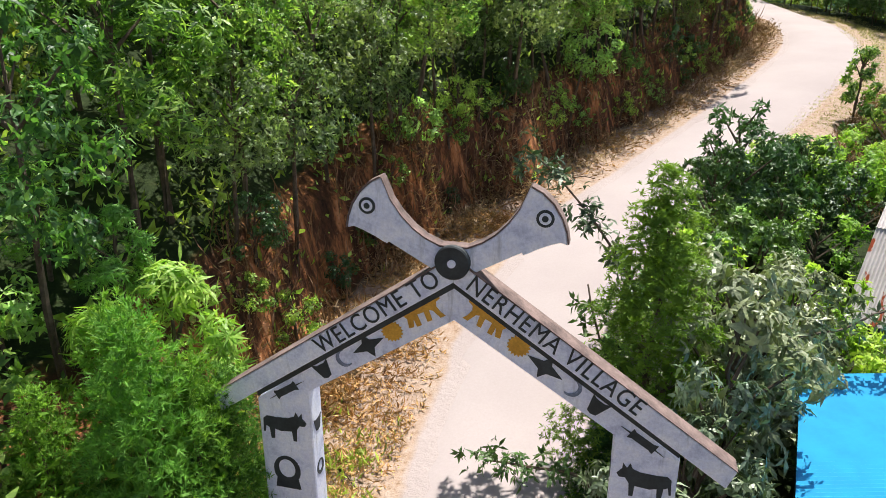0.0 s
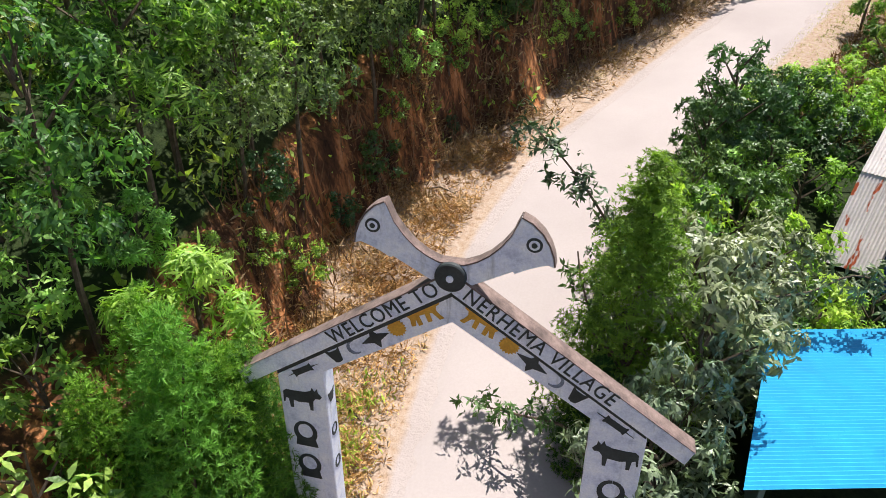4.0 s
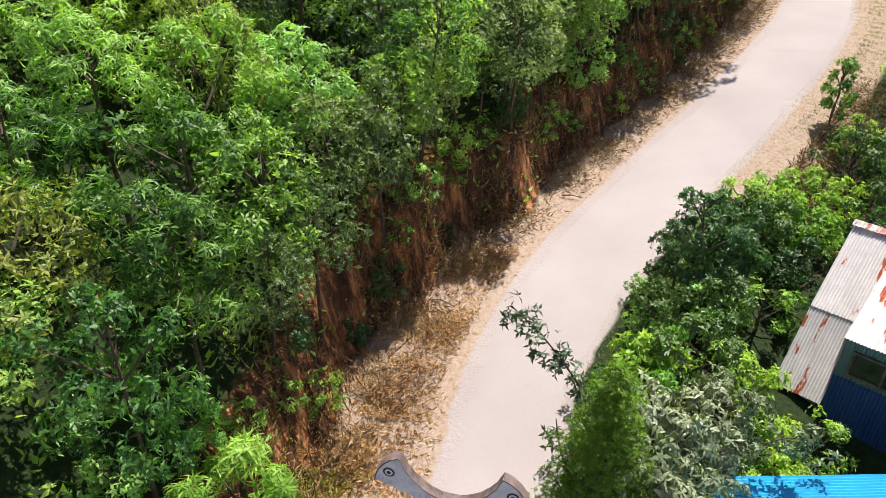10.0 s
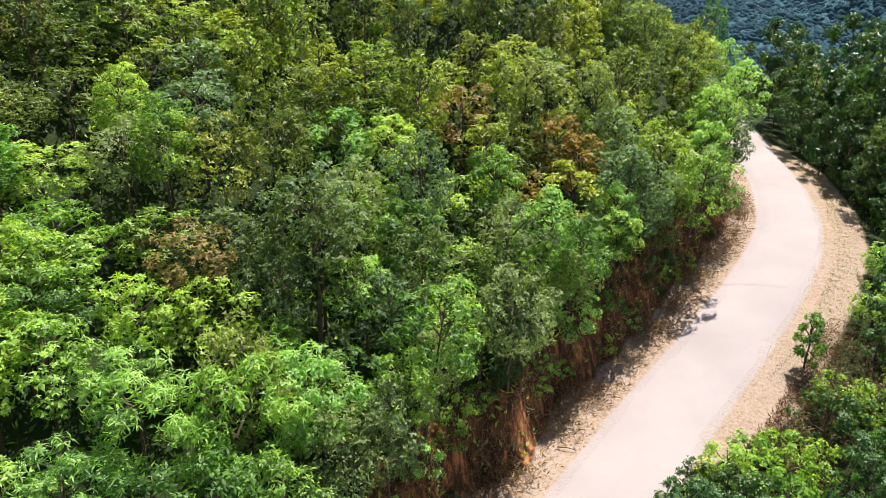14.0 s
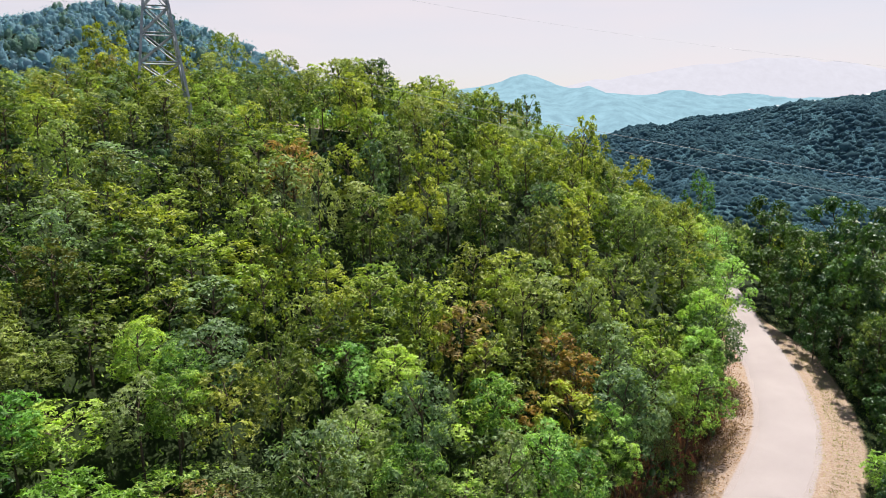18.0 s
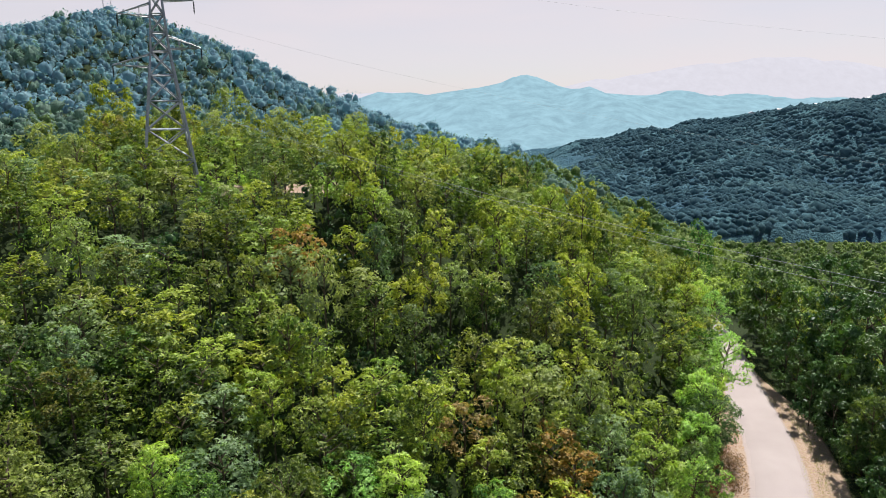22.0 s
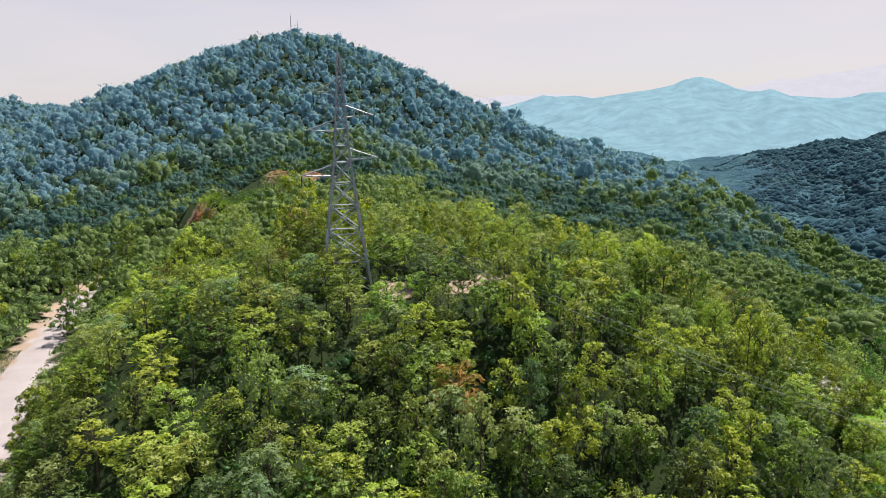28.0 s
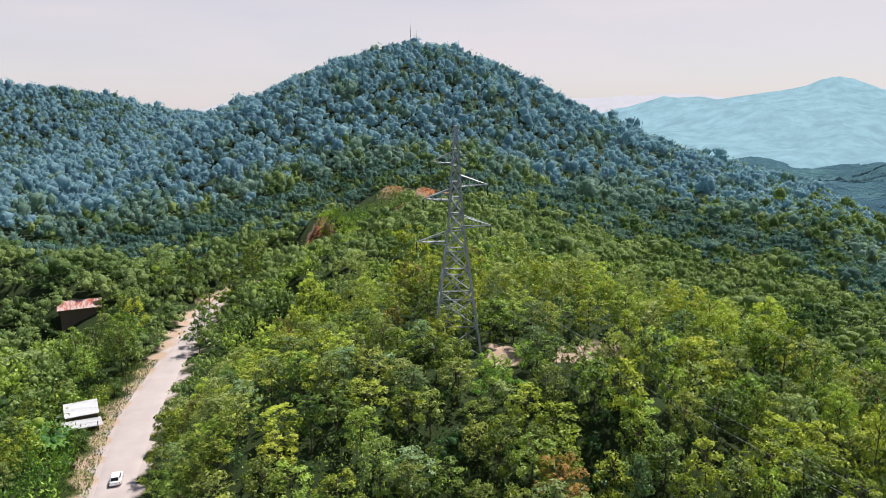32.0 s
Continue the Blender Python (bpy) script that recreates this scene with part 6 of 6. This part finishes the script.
for k, (x, y) in enumerate(((-92.5, 69.5), (-94.5, 67.5), (-91, 66.8), (-96.5, 70.2), (-89.3, 66.0))):
    bp = thing("banana_plant", "banana plant with broad arching leaves below the stall", "banana plant", placed(x, y, gz(x, y), k * 67) @ Matrix.Scale(0.85 + 0.12 * (k % 3), 4), "banana plants")
    for nm, me in (("leaves", B_LEAF), ("stem", B_STEM)):
        new(nm, me).parent = bp


def valley_side(lo, hi, side, y0, y1):
    d_ = np.gradient(VALLEY[:, :2], axis=0)
    d_ /= np.linalg.norm(d_, axis=1)[:, None]
    def f(rng, n):
        i = rng.choice(np.where((VALLEY[:, 1] > y0) & (VALLEY[:, 1] < y1))[0], n)
        off = side * (VALLEY[i, 3] + lo + (hi - lo) * rng.rand(n))
        sl = 1.4 * (rng.rand(n) - 0.5)
        return VALLEY[i, 0] - d_[i, 1] * off + d_[i, 0] * sl, VALLEY[i, 1] + d_[i, 0] * off + d_[i, 1] * sl, np.ones(n)
    return f


for k, (x, y) in enumerate(((-88, 60), (-91, 63), (-95, 64), (-98, 67), (-86, 57), (-101, 71), (-104, 76), (-84, 54.5), (-93, 60), (-97, 62), (-89, 56), (-99, 58), (-104, 64), (-108, 70), (-102, 79), (-107, 82), (-111, 77), (-94, 54), (-87, 51), (-82, 50))):
    kk = MID[k % 5]
    plant(kk[0], kk[1], "green tree below the roadside stall", x, y, gz(x, y) - 0.2, k * 50, 0.62 + 0.1 * (k % 3), "valley trees")
for k, (x, y) in enumerate(((-23, 75), (-25, 73), (-21.5, 77), (-15, 82), (-12, 81), (-17.5, 80), (-10, 84), (-20, 74.5), (-26.5, 76.5), (-13.5, 79), (-22, 70), (-20.5, 68.5), (-23.5, 71.5), (-13.5, 77.5), (-12, 76), (-14.5, 75.5), (-11.5, 78.5), (-16, 78), (-24, 68), (-10.5, 76.5), (-18, 83), (-15, 84.5), (-11, 82.5))):
    if min(math.hypot(x - sx, y - sy) - sr for sx, sy, sr, sh in SLIPS) < 0.7 or min(math.hypot(x - sx, y - sy + 2.5) for sx, sy, sr, sh in SLIPS) < 1.8:
        continue
    plant((K_SHRUB2, K_SHRUB, K_SHRUB2)[k % 3], "bright_shrub", "bright green shrub beside the bare earth patch", x, y, gz(x, y) - 0.1, k * 70, 0.75 + 0.2 * (k % 3), "shrubs on the knoll", "shrub")
scatter("valley_grass", "yellow-green grass on the valley road verge", 9000, valley_side(0.3, 6.5, 1, 55, 105), 0.4, 0.25, M_LEAF_OLIVE, 93, 1.2, 0.1, "grass")

for k, (x, y) in enumerate(((-101.2, 109.6), (-104.2, 115), (-107.4, 120.5), (-106, 94), (-109, 98), (-113, 103), (-117, 108), (-110.5, 92.5), (-115, 98.5), (-120, 105), (-114, 91), (-122, 113), (-107, 88), (-104, 84.5))):
    kk = MID[(0, 3, 1, 4)[k % 4]]
    plant(kk[0], kk[1], "leafy green tree standing beside the valley road", x, y, gz(x, y) - 0.2, k * 61, 1.1 + 0.18 * (k % 4), "valley trees")
for k, (x, y) in enumerate(((-110, 131), (-112, 144), (-118, 151), (-107, 136), (-131, 141), (-134, 133), (-129, 129), (-136, 126), (-131, 121), (-134, 114.5), (-128, 116), (-127, 108.5))):
    kk = MID[(1, 0, 2)[k % 3]]
    plant(kk[0], kk[1], "tall tree where the valley road bends out of sight", x, y, gz(x, y) - 0.2, k * 47, (1.5 if k < 7 else 0.75) + 0.12 * (k % 3), "valley trees")
for k in range(16):
    a = k * 0.39 + 1.2
    x, y = -95.5 + (6.2 + 2.2 * (k % 3)) * math.cos(a), 76.5 + (6.2 + 2.2 * (k % 3)) * math.sin(a)
    if float(nearest(VALLEY, np.array([x]), np.array([y]))[0][0]) < 5.2:
        continue
    plant((K_SHRUB, K_SHRUB2, K_SHRUB3)[k % 3], "shrub", "green shrub growing round the roadside stall", x, y, gz(x, y) - 0.1, k * 80, 0.7 + 0.25 * (k % 3), "shrubs by the stall", "shrub")


def disc(cx, cy, r):
    def f(rng, n):
        q, a = r * np.sqrt(rng.rand(n)), rng.rand(n) * math.tau
        x, y = cx + q * np.cos(a), cy + q * np.sin(a)
        d_, _, _, h_ = nearest(VALLEY, x, y)
        k = (d_ - h_ > 3.6) & (np.hypot(x + 95.5, y - 76.5) > 3.6)
        return x[k], y[k], np.ones(k.sum())
    return f


def knoll_floor(rng, n):
    x, y = -70 + 115 * rng.rand(n), 48 + 62 * rng.rand(n)
    k, _ = wooded(x, y, 0.2)
    return x[k], y[k], np.ones(k.sum())


scatter("hill_meadow", "bright green grass clearing beside the red earth slips", 5200, disc(-108, 186, 10), 0.8, 0.4, M_LEAF_BRIGHT, 94, 0.9, 0.8, "grass")
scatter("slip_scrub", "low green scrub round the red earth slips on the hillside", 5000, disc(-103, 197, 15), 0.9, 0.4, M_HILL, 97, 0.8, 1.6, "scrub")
scatter("valley_thicket", "leafy thicket on the valley floor below the stall", 9000, disc(-92, 57, 15), 0.6, 0.42, M_LEAF_FRESH, 98, 0.8, 2.4, "thicket")
scatter("valley_scrub", "low green scrub on the valley floor", 9000, disc(-100, 74, 17), 0.5, 0.4, M_LEAF, 95, 0.8, 0.9, "scrub")
scatter("knoll_undergrowth", "leafy undergrowth between the trees on the knoll", 9000, knoll_floor, 0.55, 0.42, M_LEAF, 96, 0.7, 1.2, "undergrowth")

# ---- masts on the summit ----
for dx, top in ((-1.6, 18.0), (3.2, 13.0)):
    mx, my = PEAK[0] + dx, PEAK[1] - 2
    mast = thing("radio_mast", "thin pale radio mast on the wooded summit", "mast", placed(mx, my, gz(mx, my)), "summit masts")
    for k in range(3):
        a, b = k * math.tau / 3, (k + 1) * math.tau / 3
        part("leg", rod(bmesh.new(), (0.5 * math.cos(a), 0.5 * math.sin(a), -1.0), (0.12 * math.cos(a), 0.12 * math.sin(a), top), 0.09, 0.05, 5), M_STEEL, mast)
        for j in range(7):
            f, g_ = j / 7, (j + 1) / 7
            p_, q_ = 0.5 - 0.38 * f, 0.5 - 0.38 * g_
            part("brace", rod(bmesh.new(), (p_ * math.cos(a), p_ * math.sin(a), top * f), (q_ * math.cos(b), q_ * math.sin(b), top * g_), 0.05, None, 4), M_STEEL, mast)
    part("aerial", rod(bmesh.new(), (0, 0, top - 0.5), (0, 0, top + 3.0), 0.07, 0.03, 5), M_STEEL, mast)

# ---- wires ----
def wire(name, a, b, sag, r=0.0045):
    a, b = Vector(a), Vector(b)
    pts = [a.lerp(b, k / 24) - Vector((0, 0, sag * 4 * (k / 24) * (1 - k / 24))) for k in range(25)]
    ob = thing(name, "thin dark overhead power cable strung from the pylon", "cable", None, "power cables")
    part("conductor", tube(bmesh.new(), pts, [r] * 25, 4), M_STEEL, ob)


for ax, ay, az in ((-27.5, 79.4, 38.5), (-27.2, 79.6, 48.0), (-30.7, 78, 57.0), (-33.8, 76.6, 41.0)):
    wire("power_cable", (ax, ay, az), (ax + 105, ay - 48, az - 19), 3.2, 0.014 if az < 45 else 0.005)

# ---- hills beyond the valley ----
def hill_sheet(name, label, x0, x1, y0, y1, step, height, mat, rough, smooth_=True):
    rng = np.random.RandomState(97)
    xs_, ys_ = np.arange(x0, x1, step), np.arange(y0, y1, step)
    X, Y = np.meshgrid(xs_, ys_)
    X = X + (rng.rand(*X.shape) - 0.5) * step * 0.7
    Y = Y + (rng.rand(*Y.shape) - 0.5) * step * 0.7
    Z = height(X, Y) + rough * (rng.rand(*X.shape) - 0.4)
    for e in (Z[0], Z[-1], Z[:, 0], Z[:, -1]):
        e -= 30
    n, m = X.shape
    i = (np.arange(n - 1)[:, None] * m + np.arange(m - 1)[None, :]).ravel()
    return tagged(new(name, mesh_np(name, np.stack([X, Y, Z], -1).reshape(-1, 3), np.stack([i, i + 1, i + m + 1, i + m], 1), mat, smooth_)), label, "hill", kind="structure")


M_SCAR = plain("pinkish_bare_earth", (0.34, 0.26, 0.25), (0.50, 0.42, 0.41), 0.05, 0.95, fine=0.4)


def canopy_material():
    """Distant unbroken canopy, with the blue of the haze painted into its colours."""
    m, nt, p, out = nodes_of("distant_canopy_hazed")
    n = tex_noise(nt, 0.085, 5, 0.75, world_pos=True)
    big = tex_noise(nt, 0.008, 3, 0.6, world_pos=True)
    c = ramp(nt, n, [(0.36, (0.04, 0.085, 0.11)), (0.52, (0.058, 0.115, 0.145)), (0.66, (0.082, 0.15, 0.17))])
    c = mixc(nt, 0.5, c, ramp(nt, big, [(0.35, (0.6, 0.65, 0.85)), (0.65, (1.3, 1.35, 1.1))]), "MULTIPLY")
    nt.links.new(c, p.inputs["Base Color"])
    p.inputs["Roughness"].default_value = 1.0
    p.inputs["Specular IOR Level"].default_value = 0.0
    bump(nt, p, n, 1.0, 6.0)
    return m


M_CANOPY = canopy_material()


def bumps_(X, Y, peaks):
    z = 0
    for cx, cy, h, sx, sy in peaks:
        z = z + h * np.exp(-(((X - cx) / sx) ** 2 + ((Y - cy) / sy) ** 2))
    return z


hill_sheet("hill_east", "dark wooded hill across the valley with haze blue in its colour", -450, 1500, 500, 1650, 14.0,
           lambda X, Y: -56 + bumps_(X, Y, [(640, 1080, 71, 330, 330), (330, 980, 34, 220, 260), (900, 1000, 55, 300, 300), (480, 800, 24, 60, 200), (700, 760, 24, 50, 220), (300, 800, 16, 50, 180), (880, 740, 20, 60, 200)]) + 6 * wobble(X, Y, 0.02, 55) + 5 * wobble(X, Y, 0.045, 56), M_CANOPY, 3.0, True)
EAST = [(640, 1080, 71, 330, 330), (330, 980, 34, 220, 260), (900, 1000, 55, 300, 300), (480, 800, 24, 60, 200), (700, 760, 24, 50, 220), (300, 800, 16, 50, 180), (880, 740, 20, 60, 200)]
X, Y, rng = spots(-60, 1050, 520, 1150, 7.2, 98)
Z = -56 + bumps_(X, Y, EAST) + 6 * wobble(X, Y, 0.02, 55) + 5 * wobble(X, Y, 0.045, 56)
ok = seen(X, Y, -4, 43) & (Z > -58)
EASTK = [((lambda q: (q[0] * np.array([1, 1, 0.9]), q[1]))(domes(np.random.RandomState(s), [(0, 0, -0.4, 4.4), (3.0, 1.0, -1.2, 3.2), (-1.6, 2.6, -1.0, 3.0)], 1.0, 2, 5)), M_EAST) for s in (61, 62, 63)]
stuff("woods_on_far_hill", "dark woods covering the hill across the valley, haze blue in their colour", np.stack([X, Y, Z], 1)[ok], EASTK, [0.4, 0.3, 0.3], rng, (0.5, 1.35))
scar = thing("earth_scar", "pinkish bare earth scar and road at the foot of the far hill", "earth scar", kind="structure")
for k in range(5):
    part("bare_earth", box(bmesh.new(), 222 + 13 * k, 233 + 13 * k, 520 + 3 * k, 524 + 3 * k, -62, -52.5 - 1.7 * (k % 3), 0.5), M_SCAR, scar)
M_HOUSEWHITE = plain("pale_house_wall", (0.6, 0.6, 0.62), (0.75, 0.74, 0.73), 0.05, 0.8, fine=0.5)
rng = np.random.RandomState(101)
for k in range(16):
    hx, hy = 470 + 26 * k + 14 * rng.rand(), 1080 + 60 * rng.rand() - 0.12 * (k * 26)
    hz = -56 + float(bumps_(hx, hy, [(640, 1080, 71, 330, 330), (330, 980, 34, 220, 260), (900, 1000, 55, 300, 300)])) + 1
    vh = thing("hilltop_house", "tiny pale house in the village on the far hilltop", "house", pose(hx, hy, hz, 0, 0, 90 * rng.rand()), "hilltop houses")
    part("wall", box(bmesh.new(), -3.5, 3.5, -3, 3, -2, 4.5, 0.1), M_HOUSEWHITE, vh)
    part("roof", prism(bmesh.new(), [(-4, 4.5), (0, 6), (4, 4.5)], -3.4, 3.4), M_WHITETIN, vh)


# distance haze painted on as a tinted base and an emissive glow
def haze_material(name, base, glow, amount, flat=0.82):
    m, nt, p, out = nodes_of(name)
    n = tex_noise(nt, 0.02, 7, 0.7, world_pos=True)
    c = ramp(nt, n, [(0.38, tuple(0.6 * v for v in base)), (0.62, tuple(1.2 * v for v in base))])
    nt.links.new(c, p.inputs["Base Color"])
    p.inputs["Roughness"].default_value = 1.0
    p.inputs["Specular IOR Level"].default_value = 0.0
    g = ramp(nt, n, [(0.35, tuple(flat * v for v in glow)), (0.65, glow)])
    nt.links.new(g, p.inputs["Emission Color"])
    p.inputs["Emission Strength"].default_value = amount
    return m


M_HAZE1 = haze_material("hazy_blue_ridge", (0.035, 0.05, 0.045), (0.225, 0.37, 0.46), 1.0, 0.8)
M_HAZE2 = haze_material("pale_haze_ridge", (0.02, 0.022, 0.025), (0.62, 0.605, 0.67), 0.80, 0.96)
hill_sheet("backdrop_ridge", "ridge far across the valley, glowing pale blue to show haze", -900, 2600, 1500, 3300, 45.0,
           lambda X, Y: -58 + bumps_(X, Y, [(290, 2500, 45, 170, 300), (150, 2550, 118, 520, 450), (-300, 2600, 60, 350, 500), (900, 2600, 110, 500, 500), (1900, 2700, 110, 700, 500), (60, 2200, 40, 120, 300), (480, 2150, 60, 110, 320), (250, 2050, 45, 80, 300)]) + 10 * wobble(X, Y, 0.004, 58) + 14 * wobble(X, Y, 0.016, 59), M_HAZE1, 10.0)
hill_sheet("backdrop_ridge_far", "faint ridge on the horizon, pale with painted haze glow", -4200, 4400, 3700, 4700, 110.0,
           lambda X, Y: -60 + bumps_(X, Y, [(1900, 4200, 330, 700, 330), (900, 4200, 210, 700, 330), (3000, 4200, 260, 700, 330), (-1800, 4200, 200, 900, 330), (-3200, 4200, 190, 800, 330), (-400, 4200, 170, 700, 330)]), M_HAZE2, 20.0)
